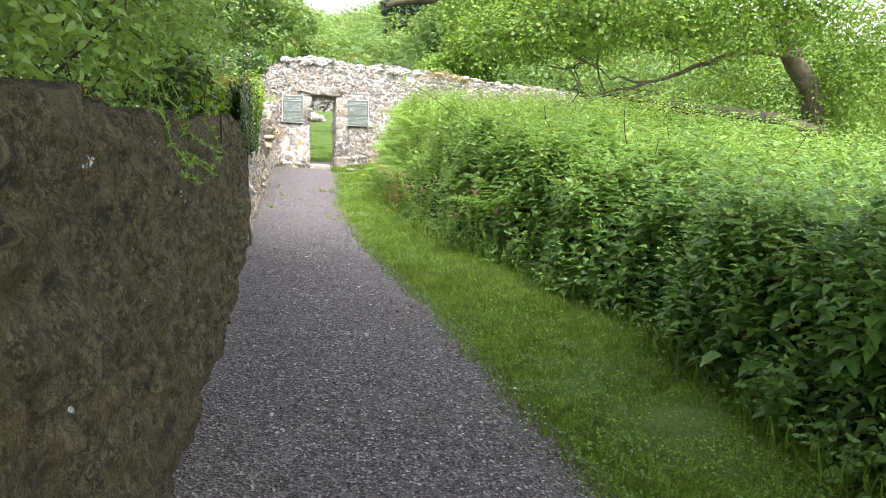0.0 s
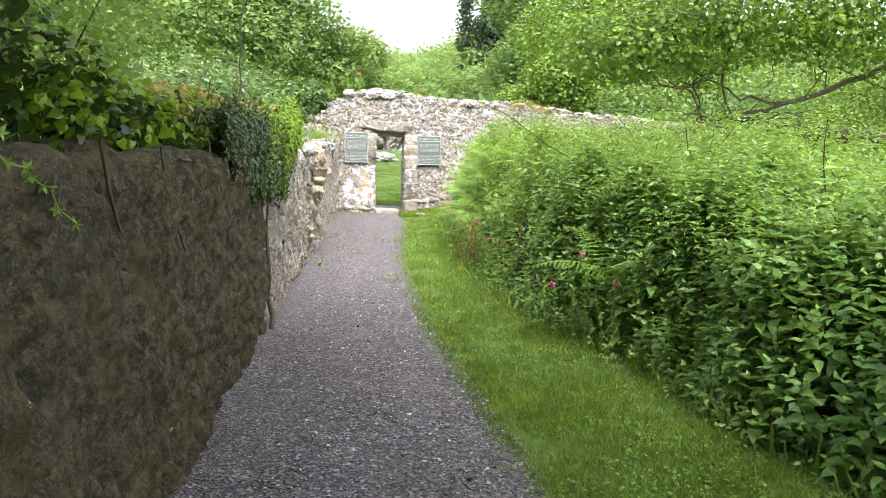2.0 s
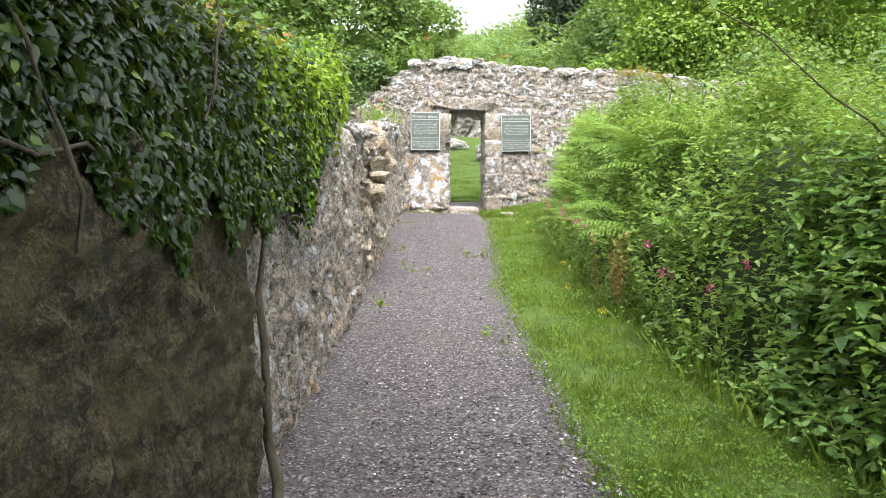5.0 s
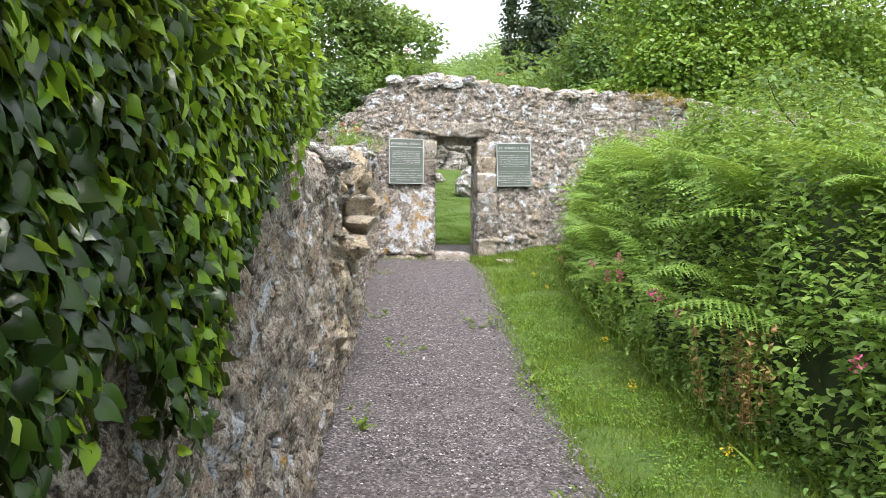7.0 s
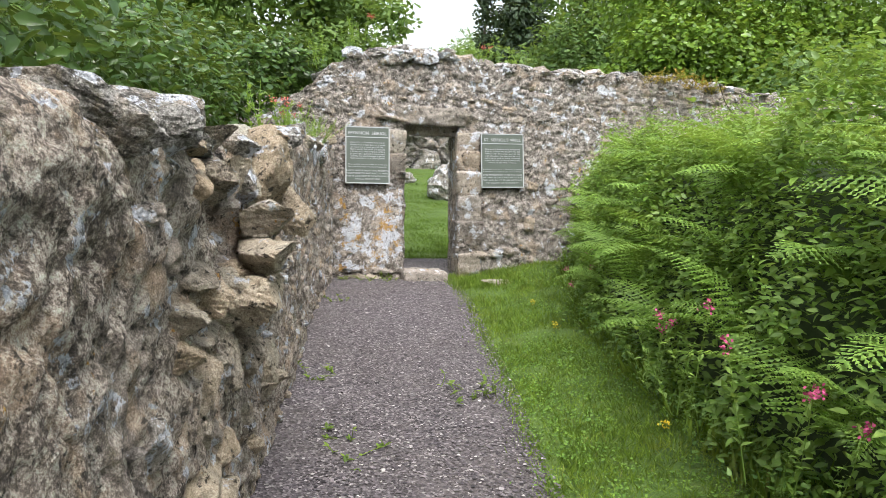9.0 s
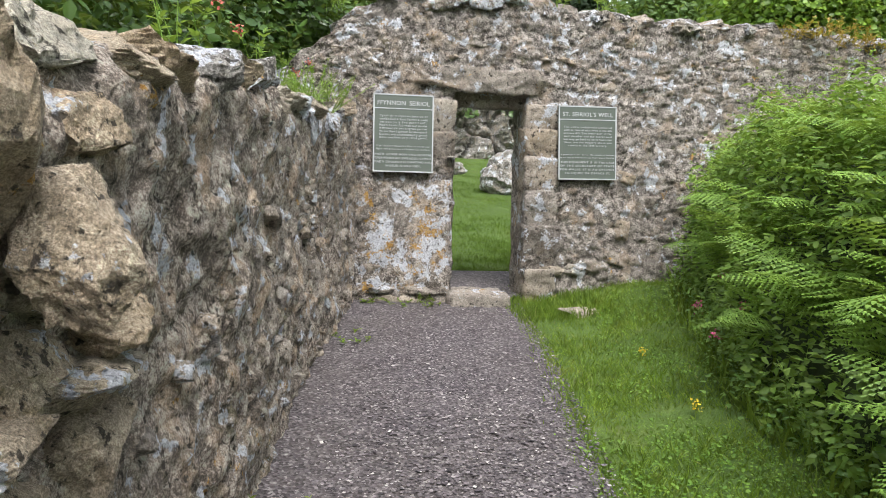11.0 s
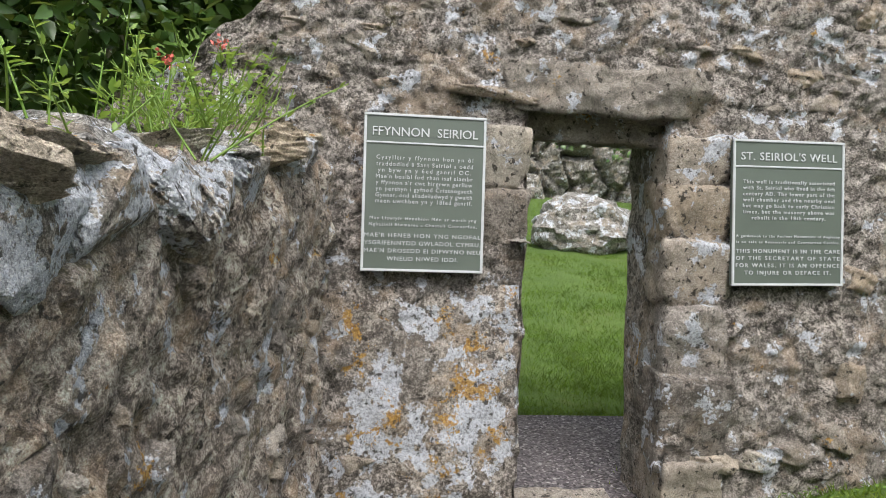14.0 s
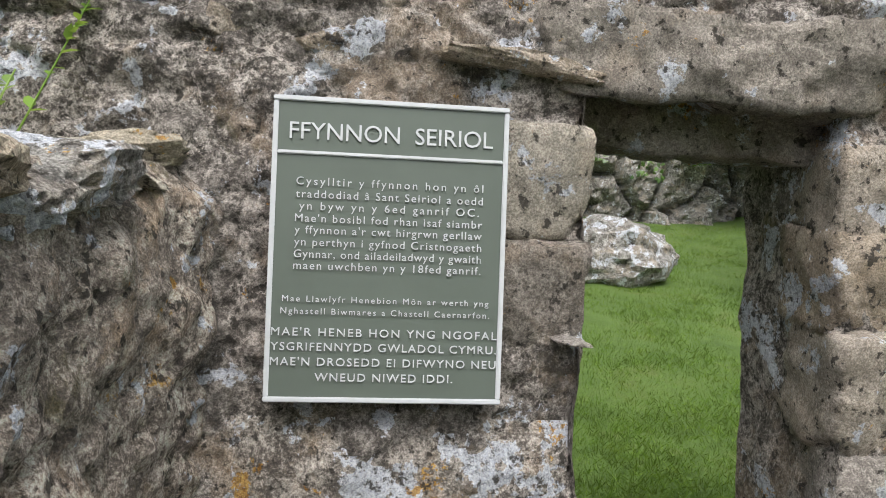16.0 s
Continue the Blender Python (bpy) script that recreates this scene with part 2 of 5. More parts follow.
def spread(name, tv, tf, pos, axis, nrm, size, material):
    """Many copies of one small template in one mesh: its y along axis, its z along nrm."""
    tv, tf = np.asarray(tv, float), np.asarray(tf, int)
    y = unit(np.asarray(axis, float))
    x = unit(np.cross(y, nrm))
    z = np.cross(x, y)
    size = np.broadcast_to(np.asarray(size, float), (len(pos),))
    V = (tv[None, :, 0, None] * x[:, None] + tv[None, :, 1, None] * y[:, None] + tv[None, :, 2, None] * z[:, None]) * size[:, None, None] + np.asarray(pos)[:, None]
    F = tf[None] + (np.arange(len(pos)) * len(tv))[:, None, None]
    return tris(name, V.reshape(-1, 3), F.reshape(-1, 3), material)


LEAF = ([(0, 0, 0), (-0.24, 0.28, 0.06), (-0.2, 0.62, 0.05), (0, 1, -0.08), (0.2, 0.62, 0.05), (0.24, 0.28, 0.06), (0, 0.45, -0.01)],
        [(0, 6, 1), (1, 6, 2), (2, 6, 3), (3, 6, 4), (4, 6, 5), (5, 6, 0)])
NETTLE = ([(0, 0, 0), (-0.3, 0.16, 0.07), (-0.26, 0.3, 0.03), (-0.29, 0.38, 0.07), (-0.2, 0.55, 0.03), (-0.2, 0.62, 0.05), (0, 1, -0.14), (0.2, 0.62, 0.05), (0.2, 0.55, 0.03), (0.29, 0.38, 0.07), (0.26, 0.3, 0.03), (0.3, 0.16, 0.07), (0, 0.4, -0.02)],
          [(i, 12, (i + 1) % 12) for i in range(12)])
IVY = ([(0, 0, 0), (-0.28, -0.1, 0.03), (-0.44, 0.12, 0.0), (-0.41, 0.36, -0.03), (-0.24, 0.6, 0.0), (0, 1, -0.14), (0.24, 0.6, 0.0), (0.41, 0.36, -0.03), (0.44, 0.12, 0.0), (0.28, -0.1, 0.03), (0, 0.35, 0.09)],
       [(i, 10, (i + 1) % 10) for i in range(10)])
BROAD = ([(0, 0, 0), (-0.36, 0.3, 0.08), (-0.3, 0.75, 0.06), (0, 0.98, -0.05), (0.3, 0.75, 0.06), (0.36, 0.3, 0.08)],
         [(0, 3, 1), (1, 3, 2), (3, 0, 5), (3, 5, 4)])
CLUMP = ([(0, 0, 0), (-0.3, 0.3, 0.1), (0.05, 0.8, 0), (0.35, 0.2, -0.05), (0.6, 0.55, 0.12), (-0.45, -0.1, -0.1), (-0.65, 0.35, 0.05)],
         [(0, 2, 1), (0, 3, 4), (5, 0, 6)])
BLADE = ([(-0.045, 0, 0), (0.045, 0, 0), (-0.036, 0.5, 0.08), (0.036, 0.5, 0.08), (0, 0.95, 0.35)], [(0, 1, 3), (0, 3, 2), (2, 3, 4)])


def tube(path, radii, sides=6):
    """Places and triangles of a tapered limb along a path."""
    P = np.asarray(path, float)
    T = unit(np.gradient(P, axis=0))
    a = np.where(np.abs(T[:, 2:]) > 0.9, np.array([[1.0, 0, 0]]), np.array([[0, 0, 1.0]]))
    u = unit(np.cross(T, a))
    w = np.cross(T, u)
    ang = np.linspace(0, 2 * np.pi, sides, endpoint=False)
    V = P[:, None] + np.asarray(radii, float)[:, None, None] * (np.cos(ang)[None, :, None] * u[:, None] + np.sin(ang)[None, :, None] * w[:, None])
    F = []
    for i in range(len(P) - 1):
        for j in range(sides):
            a0, b0 = i * sides + j, i * sides + (j + 1) % sides
            F += [(a0, b0, b0 + sides), (a0, b0 + sides, a0 + sides)]
    return V.reshape(-1, 3), np.array(F)


def tubes(name, limbs, material, sides=6):
    Vs, Fs, n = [], [], 0
    for path, radii in limbs:
        v, f = tube(path, radii, sides)
        Vs.append(v), Fs.append(f + n)
        n += len(v)
    me = tris(name, np.concatenate(Vs), np.concatenate(Fs), material)
    me.shade_smooth()
    return me


def wiggle(a, b, n=8, amp=0.1, sag=0.0):
    """A crooked line from a to b."""
    a, b = np.asarray(a, float), np.asarray(b, float)
    s = np.linspace(0, 1, n)[:, None]
    j = np.cumsum(R.normal(0, 1, (n, 3)), axis=0)
    j -= j[0] + s * (j[-1] - j[0])
    return a + (b - a) * s + amp * j / np.sqrt(n) + np.array([0, 0, -sag]) * (4 * s * (1 - s))


def fbm(x, y, z, scale, octaves=3):
    return noise.fractal((x * scale, y * scale, z * scale), 0.6, 2.1, octaves)


# ---- plan ----
WALL_LINE = [(-0.80, 0.0), (-0.84, -0.5), (-1.11, -2.2), (-1.34, -4.3), (-1.58, -6.6), (-1.87, -8.7), (-2.01, -10.2), (-2.15, -11.55), (-2.45, -14.5), (-2.56, -15.6), (-2.9, -19), (-3.4, -24)]
EDGE_LINE = [(0.6, 0.2), (0.51, -0.45), (0.45, -1.3), (0.29, -2.3), (0.15, -3.3), (0.02, -4.1), (-0.23, -5.6), (-0.46, -7.5), (-0.67, -9.7), (-0.74, -11), (-0.78, -12.5), (-0.85, -14.6), (-0.9, -16), (-1.1, -20), (-1.4, -24)]
HEDGE_LINE = [(2.3, 0.3), (1.8, -0.5), (1.4, -1.85), (1.15, -2.7), (0.88, -4.4), (0.43, -7.1), (0.2, -9.5), (0.35, -11.6), (0.46, -13.8), (0.1, -15.9), (0.0, -20), (-0.2, -24)]


def along(line, y):
    ys = [p[1] for p in reversed(line)]
    return np.interp(y, ys, [p[0] for p in reversed(line)])


def step01(a, b, v):
    s = np.clip((v - a) / (b - a), 0, 1)
    return s * s * (3 - 2 * s)


def floor_z(y):
    return np.interp(y, [-24, -13, -10, -5.5, -2.5, -0.8, 0, 1.3, 7.3, 10.0, 12.6, 14.6, 15.4, 40, 70], [0.15, 0.07, -0.02, -0.17, -0.13, -0.11, -0.08, -0.06, 0.45, 0.72, 1.05, 1.15, 3.0, 6.8, 7.5])


def ground_z(x, y):
    """Height of the land: the lane, the bank behind the side wall, the lawn and the hill."""
    x, y = np.asarray(x, float), np.asarray(y, float)
    z = floor_z(y) + 0 * x
    back = along(WALL_LINE, np.minimum(y, 0)) - 0.25
    bank = 1.15 + 0.22 * np.clip(back - x, 0, 12)
    lane = 1 - step01(-0.2, 0.5, y)
    z = z + (bank - 0.0) * step01(0.0, 0.3, back - x) * np.maximum(lane, step01(1.2, 3.0, back - x))
    edge = along(EDGE_LINE, np.minimum(y, 0.2))
    rise = step01(0.0, 1.2, x - edge) * (1 - step01(0.1, 0.6, y))
    z = z + rise * (0.05 + 0.14 * step01(-3, -0.3, y)) + 0.05 * np.clip(x - edge - 1.5, 0, 8) * (1 - step01(0.1, 0.6, y))
    z = z + step01(4, 16, np.abs(x - 1.0)) * step01(4, 14, y) * 3.0
    return z


def hedge_top(y):
    return np.interp(y, [-20, -16, -13, -11, -9, -6, -3, -1, 0.2], [0.95, 0.98, 1.08, 1.3, 1.6, 1.76, 1.72, 1.42, 1.2])


def grid_ground():
    def axis(lo, hi, mid0, mid1, fine):
        a = np.arange(mid0, mid1, fine)
        g = np.geomspace(fine, 1.0, 60)
        up = mid1 + np.cumsum(g * 1.5)
        dn = mid0 - np.cumsum(g * 1.5)
        far = np.geomspace(1, 60, 14)
        up = np.concatenate([up, up[-1] + np.cumsum(far * 3)])
        dn = np.concatenate([dn, dn[-1] - np.cumsum(far * 3)])
        return np.concatenate([dn[::-1], a, up])
    xs, ys = axis(0, 0, -4, 3, 0.12), axis(0, 0, -19, 6, 0.15)
    X, Y = np.meshgrid(xs, ys)
    Z = ground_z(X, Y)
    near = (np.abs(X) < 12) & (Y > -25) & (Y < 15)
    for i, j in zip(*np.nonzero(near)):
        Z[i, j] += 0.035 * fbm(X[i, j], Y[i, j], 0, 1.6, 2)
    edge = along(EDGE_LINE, np.minimum(Y, 0.2))
    wl = along(WALL_LINE, np.minimum(Y, 0))
    lane = (X < edge) & (X > wl - 0.15) & (Y < 0.1)
    Z[lane] = floor_z(Y)[lane] - 0.03
    n = len(xs)
    F = [(i * n + j, i * n + j + 1, (i + 1) * n + j + 1, (i + 1) * n + j) for i in range(len(ys) - 1) for j in range(n - 1)]
    me = mesh("ground", np.stack([X, Y, Z], -1).reshape(-1, 3), F, M_SOIL, True)
    return tagged(new("ground", me), "grassy earth rising to a wooded hillside", "ground", kind="structure")


grid_ground()


def gravel_path():
    ys = np.arange(-22, 0.0, 0.05)
    cols = 44
    V = []
    for y in ys:
        a, b = float(along(WALL_LINE, min(y, 0))) - 0.08, float(along(EDGE_LINE, y)) + 0.05 * fbm(0, y, 3, 2.3, 3)
        for k in range(cols + 1):
            x = a + (b - a) * k / cols
            edge = min(1, (1 - k / cols) * 8)
            V.append((x, y, float(floor_z(y)) + 0.012 * edge + 0.012 * fbm(x, y, 0, 3.0, 3) + 0.02 * (1 - k / cols) ** 6 - 0.012 * (1 - edge)))
    w = cols + 1
    F = [(i * w + k, i * w + k + 1, (i + 1) * w + k + 1, (i + 1) * w + k) for i in range(len(ys) - 1) for k in range(cols)]
    path = tagged(new("path", mesh("path", V, F, M_GRAVEL, True)), "lane of dark purple-grey slate gravel", "path", kind="structure")
    n = 60000
    y = -18.5 + 18.4 * R.random(n) ** 1.0
    a, b = along(WALL_LINE, y), along(EDGE_LINE, y)
    u = R.random(n)
    x = a + (b - a) * u * 1.02
    box = np.array([(-1, -1, 0), (1, -1, 0), (0.8, 1, 0), (-0.9, 0.8, 0), (0.1, 0.0, 0.55)]) * 0.5
    ax = unit(np.stack([R.normal(size=n), R.normal(size=n), R.normal(0, 0.15, n)], -1))
    size = 0.007 + 0.012 * R.random(n) ** 3 + 0.018 * (R.random(n) > 0.997)
    me = spread("chippings", box, [(0, 1, 4), (1, 2, 4), (2, 3, 4), (3, 0, 4)], np.stack([x, y, floor_z(y) + 0.018], -1), ax, np.tile([0.05, 0, 1.0], (n, 1)), size, M_CHIP)
    tagged(part("chippings", me, path, "loose slate chippings"), kind="stuff")


gravel_path()

# ---- the wall across the lane, with its doorway ----
DOOR_L, DOOR_R, DOOR_H, THICK = -0.015, 0.61, 1.68, 0.42


def face_y(x, z):
    return -0.08 + 0.1 * z + 0.03 * x


def top_far(x):
    return np.interp(x, [-9, -3, -1.9, -1.3, -0.85, -0.5, 0.0, 0.45, 0.9, 1.9, 2.9, 3.9, 5.2, 9], [1.2, 1.3, 1.45, 1.88, 2.3, 2.46, 2.5, 2.48, 2.4, 2.36, 2.38, 2.26, 2.18, 2.1])


def far_wall():
    xs = np.concatenate([np.arange(-6, -1.6, 0.06), np.arange(-1.6, DOOR_L - 0.005, 0.017), [DOOR_L], np.arange(DOOR_L + 0.02, DOOR_R - 0.01, 0.02), [DOOR_R], np.arange(DOOR_R + 0.017, 2.4, 0.017), np.arange(2.4, 9, 0.06)])
    rows = 150
    V, F = [], []
    nx = len(xs)
    zd = 100
    for k in range(rows + 1):
        for x in xs:
            top = float(top_far(x)) + 0.05 * fbm(x, 7, 0, 5, 2)
            z = -0.35 + (DOOR_H + 0.35) * k / zd if k <= zd and top > DOOR_H + 0.1 else -0.35 + (top + 0.35) * k / rows
            if k > zd and top > DOOR_H + 0.1:
                z = DOOR_H + (top - DOOR_H) * (k - zd) / (rows - zd)
            d = 0.018 * fbm(x, z, 0, 3.4, 4) + 0.012 * fbm(x, z, 5, 17, 3)
            dist, pts = noise.voronoi((x * 5.2 + 0.25 * fbm(x, z, 2, 7, 2), 0.3, z * 8.5))
            d += 0.015 * min(1, (dist[1] - dist[0]) * 4) + 0.008 * noise.cell(pts[0] * 9.7) - 0.014
            dist, pts = noise.voronoi((x * 16 + 0.3 * fbm(x, z, 2, 20, 2), 0.7, z * 22))
            d += 0.008 * noise.cell(pts[0] * 7.7) - 0.006 * (1 - min(1, (dist[1] - dist[0]) * 4))
            j = 0.0
            if abs(x - DOOR_L) < 1e-6 or abs(x - DOOR_R) < 1e-6:
                j = 0.016 * fbm(x, 3, z, 6, 3)
                d -= 0.01
            V.append((x + j, float(face_y(x, z)) - d, z))
    for k in range(rows):
        for i in range(nx - 1):
            xm = (xs[i] + xs[i + 1]) / 2
            if DOOR_L < xm < DOOR_R and k < zd:
                continue
            F.append((k * nx + i, k * nx + i + 1, (k + 1) * nx + i + 1, (k + 1) * nx + i))
    base = len(V)
    for x in xs:
        t = float(top_far(x))
        V += [(x, float(face_y(x, t)) + THICK, t - 0.03), (x, float(face_y(x, 0)) + THICK + 0.03, -0.35)]
    for i in range(nx - 1):
        a, b = rows * nx + i, rows * nx + i + 1
        F.append((a, b, base + 2 * (i + 1), base + 2 * i))
        if not DOOR_L < (xs[i] + xs[i + 1]) / 2 < DOOR_R:
            F.append((base + 2 * i, base + 2 * (i + 1), base + 2 * (i + 1) + 1, base + 2 * i + 1))
    # back above the doorway
    lo = len(V)
    ins = [i for i in range(nx) if DOOR_L <= xs[i] <= DOOR_R]
    for i in ins:
        V.append((xs[i], float(face_y(xs[i], 1.6)) + THICK, 1.57))
    for n, i in enumerate(ins[:-1]):
        F.append((base + 2 * i, base + 2 * (i + 1), lo + n + 1, lo + n))
    wall = tagged(new("wall_far", mesh("wall_far", V, F, M_WALL, True)), "old rubble stone wall with a low doorway, patched with lichen", "wall", kind="structure")

    def reveal(x0, side):
        v, f = [], []
        for k in range(41):
            for n in range(9):
                z, y = -0.35 + (DOOR_H + 0.35) * k / 40, n / 8
                v.append((x0 + side * (0.02 * fbm(x0 + y, z, 2, 5, 3) + 0.03 * y - 0.008), float(face_y(x0, z)) - 0.012 + (THICK + 0.02) * y, z))
        for k in range(40):
            for n in range(8):
                f.append((k * 9 + n, k * 9 + n + 1, k * 9 + n + 10, k * 9 + n + 9))
        part("reveal", mesh("reveal", v, f, M_WALL, True), wall)
    reveal(DOOR_L, 1)
    reveal(DOOR_R, -1)
    return wall


WALL_FAR = far_wall()


def stone_meshes(count, material, seed, cells=6, chips=9):
    """Rough blocks about one unit across: chipped, uneven, with broken faces."""
    rng = np.random.default_rng(seed)
    out = []
    for n in range(count):
        V, index, F = [], {}, []
        lean = rng.normal(0, 0.12, (3, 3))
        cuts = [(unit(rng.normal(size=3)), rng.uniform(0.33, 0.52)) for _ in range(chips)]
        for ax in range(3):
            for s in (-1, 1):
                for i in range(cells):
                    for j in range(cells):
                        q = []
                        for a, b in ((i, j), (i + 1, j), (i + 1, j + 1), (i, j + 1)):
                            p = [0, 0, 0]
                            p[ax], p[(ax + 1) % 3], p[(ax + 2) % 3] = s * cells, 2 * a - cells, 2 * b - cells
                            p = tuple(p)
                            if p not in index:
                                index[p] = len(V)
                                d = np.array(p, float) / cells
                                d = d / (np.abs(d) ** 12).sum() ** (1 / 12) * 0.5
                                d = d + lean @ d * (d @ d)
                                for c, h in cuts:
                                    over = d @ c - h
                                    if over > 0:
                                        d = d - c * over
                                w = noise.fractal(Vector(d * 2.6) + Vector((n * 3.0, seed, 0)), 0.5, 2.1, 5)
                                e = noise.cell(Vector(d * 4.1) + Vector((n, seed, 3)))
                                f = noise.fractal(Vector(d * 11) + Vector((seed, n * 2.0, 0)), 0.6, 2.1, 3)
                                V.append(d * (1 + 0.09 * w + 0.05 * e + 0.04 * f))
                            q.append(index[p])
                        F.append(q if s > 0 else q[::-1])
        me = mesh("stone", V, F, material, False)
        out.append(me)
    return out


CRAGS = stone_meshes(10, M_CRAG, 9, 16, 16)
STONES = stone_meshes(14, M_STONE, 3, 9, 18)
PALES = stone_meshes(6, M_PALE, 4, 7, 12)
WHITES = stone_meshes(4, M_LICHEN, 21, 14, 14)
ROCKS = stone_meshes(6, M_ROCK, 5, 14, 14)


def rough_block(size, seed, material, rough=0.02, cell=0.024):
    """A squared block of its true size: worn arrises, hammered faces, chipped corners."""
    size = np.asarray(size, float)
    rng = np.random.default_rng(seed)
    cuts = [(unit(rng.choice([-1, 1], 3) * rng.uniform(0.2, 1, 3)), rng.uniform(0.80, 0.97)) for _ in range(9)]
    n = np.maximum(3, (size / cell).astype(int))
    V, F, index = [], [], {}
    for ax in range(3):
        u, v = (ax + 1) % 3, (ax + 2) % 3
        for side in (0, 1):
            for i in range(n[u]):
                for j in range(n[v]):
                    q = []
                    for a, b in ((i, j), (i + 1, j), (i + 1, j + 1), (i, j + 1)):
                        p = [0, 0, 0]
                        p[ax], p[u], p[v] = side * n[ax], a, b
                        p = tuple(int(w) for w in p)
                        if p not in index:
                            index[p] = len(V)
                            d = (np.array(p) / n - 0.5) * size
                            inner = np.clip(d, -size / 2 + 0.011, size / 2 - 0.011)
                            out = d - inner
                            r = np.linalg.norm(out)
                            d = inner + out * (0.011 / r if r > 0.011 else 1)
                            for c, h in cuts:
                                far = np.abs(c * size / 2).sum() * h
                                over = d @ c - far
                                if over > 0:
                                    d = d - c * over
                            w = fbm(d[0] + seed, d[1], d[2], 4.5, 4)
                            f = fbm(d[0], d[1] + seed, d[2], 19, 3)
                            V.append(d + unit(d / size) * (rough * w + 0.4 * rough * f))
                        q.append(index[p])
                    F.append(q if side else q[::-1])
    return mesh("block", V, F, material, True)


def put(name, me, parent, at, size, turn=(0, 0, 0), label=""):
    ob = part(name, me, parent, label)
    ob.matrix_basis = Matrix.LocRotScale(at, Euler(turn), size)
    return ob


def wall_stones():
    rng = random.Random(5)
    z = DOOR_H + 0.02
    # rough courses above the doorway
    while z < 2.5:
        h = rng.uniform(0.07, 0.15)
        x = -1.3 + rng.uniform(0, 0.2)
        while x < 3.4:
            w = rng.uniform(0.09, 0.29)
            t = float(top_far(x + w / 2))
            zz = z + h / 2 + rng.uniform(-0.02, 0.02)
            over = -0.2 < x + w and x < 0.85 and z < DOOR_H + 0.17
            if zz + h / 2 < t + 0.06 and not over and rng.random() < 0.86:
                put("stone", rng.choice(STONES), WALL_FAR, (x + w / 2, float(face_y(x, zz)) + 0.099, zz), (w * 1.12, 0.17 + rng.uniform(0, 0.05), h * 1.16),
                    (rng.uniform(-0.08, 0.08), rng.uniform(-0.16, 0.16), rng.uniform(-0.08, 0.08)))
            x += w + rng.uniform(0.0, 0.05)
        z += h * 0.97
    # capping
    x = -1.0
    while x < 6.5:
        w = rng.uniform(0.18, 0.42)
        t = float(top_far(x))
        put("stone", rng.choice(STONES + ROCKS), WALL_FAR, (x + w / 2, float(face_y(x, t)) + 0.2 + rng.uniform(-0.05, 0.05), t + 0.0), (w * 1.05, 0.46, rng.uniform(0.1, 0.18)), (0, rng.uniform(-0.1, 0.1), rng.uniform(-0.2, 0.2)))
        x += w
    # large pale rocks crowning the wall above the doorway
    for x, w, h in ((-0.62, 0.22, 0.14), (-0.12, 0.44, 0.22), (0.22, 0.3, 0.2), (0.5, 0.26, 0.14)):
        put("stone", rng.choice(WHITES), WALL_FAR, (x, 0.27, 2.46), (w, 0.36, h), (0.1, rng.uniform(-0.2, 0.2), 0))
    # the lintel and the dressed jamb stones
    put("lintel", rough_block((0.92, 0.34, 0.21), 3, M_PALE, 0.035), WALL_FAR, (0.32, 0.235, DOOR_H + 0.105), (1, 1, 1), (0.08, 0.03, 0), "long rough lintel stone over the doorway")
    put("lintel", rough_block((0.84, 0.26, 0.17), 8, M_PALE, 0.025), WALL_FAR, (0.29, 0.36, 1.645), (1, 1, 1), (0, 0.02, 0), "inner lintel stone")
    for z, h in ((1.48, 0.26), (1.2, 0.3)):
        put("jamb_stone", rough_block((0.225, 0.25, h * 0.97), int(100 * z), M_PALE, 0.016), WALL_FAR, (-0.118, float(face_y(0, z)) + 0.10, z), (1, 1, 1), (0.1, 0, 0))
    for z, h in ((1.5, 0.22), (1.27, 0.24), (1.02, 0.28), (0.72, 0.32), (0.38, 0.4), (0.1, 0.24)):
        put("jamb_stone", rough_block((0.27 + rng.uniform(-0.03, 0.05), 0.26, h * 1.04), int(100 * z) + 7, M_STONE, 0.022), WALL_FAR, (0.74, float(face_y(0.7, z)) + 0.10, z), (1, 1, 1), (0.1, 0, rng.uniform(-0.04, 0.04)))
    put("stone", STONES[3], WALL_FAR, (-0.16, 0.07, 1.73), (0.42, 0.1, 0.045), (0, 0.12, 0.05), "splintered sliver of slate above the notice")
    put("stone", STONES[6], WALL_FAR, (-0.05, -0.01, 1.13), (0.07, 0.12, 0.018), (0, 0, 0.1), "rust-brown stone peg")
    # low stones along the foot and in the piers
    for x, z, w, h in ((0.85, 0.2, 0.26, 0.09), (1.05, 0.2, 0.2, 0.1), (1.2, 0.24, 0.22, 0.12), (1.42, 0.3, 0.2, 0.14), (1.48, 0.55, 0.16, 0.2), (1.5, 1.0, 0.2, 0.12), (1.75, 0.8, 0.2, 0.12),
                       (-0.62, 0.03, 0.3, 0.09), (-0.3, 0.02, 0.34, 0.09), (-0.45, -0.05, 0.4, 0.08), (-0.7, 0.2, 0.2, 0.1)):
        put("stone", rng.choice(PALES), WALL_FAR, (x, float(face_y(x, z)) + 0.045, z), (w, 0.15, h), (0, rng.uniform(-0.15, 0.15), 0))


wall_stones()


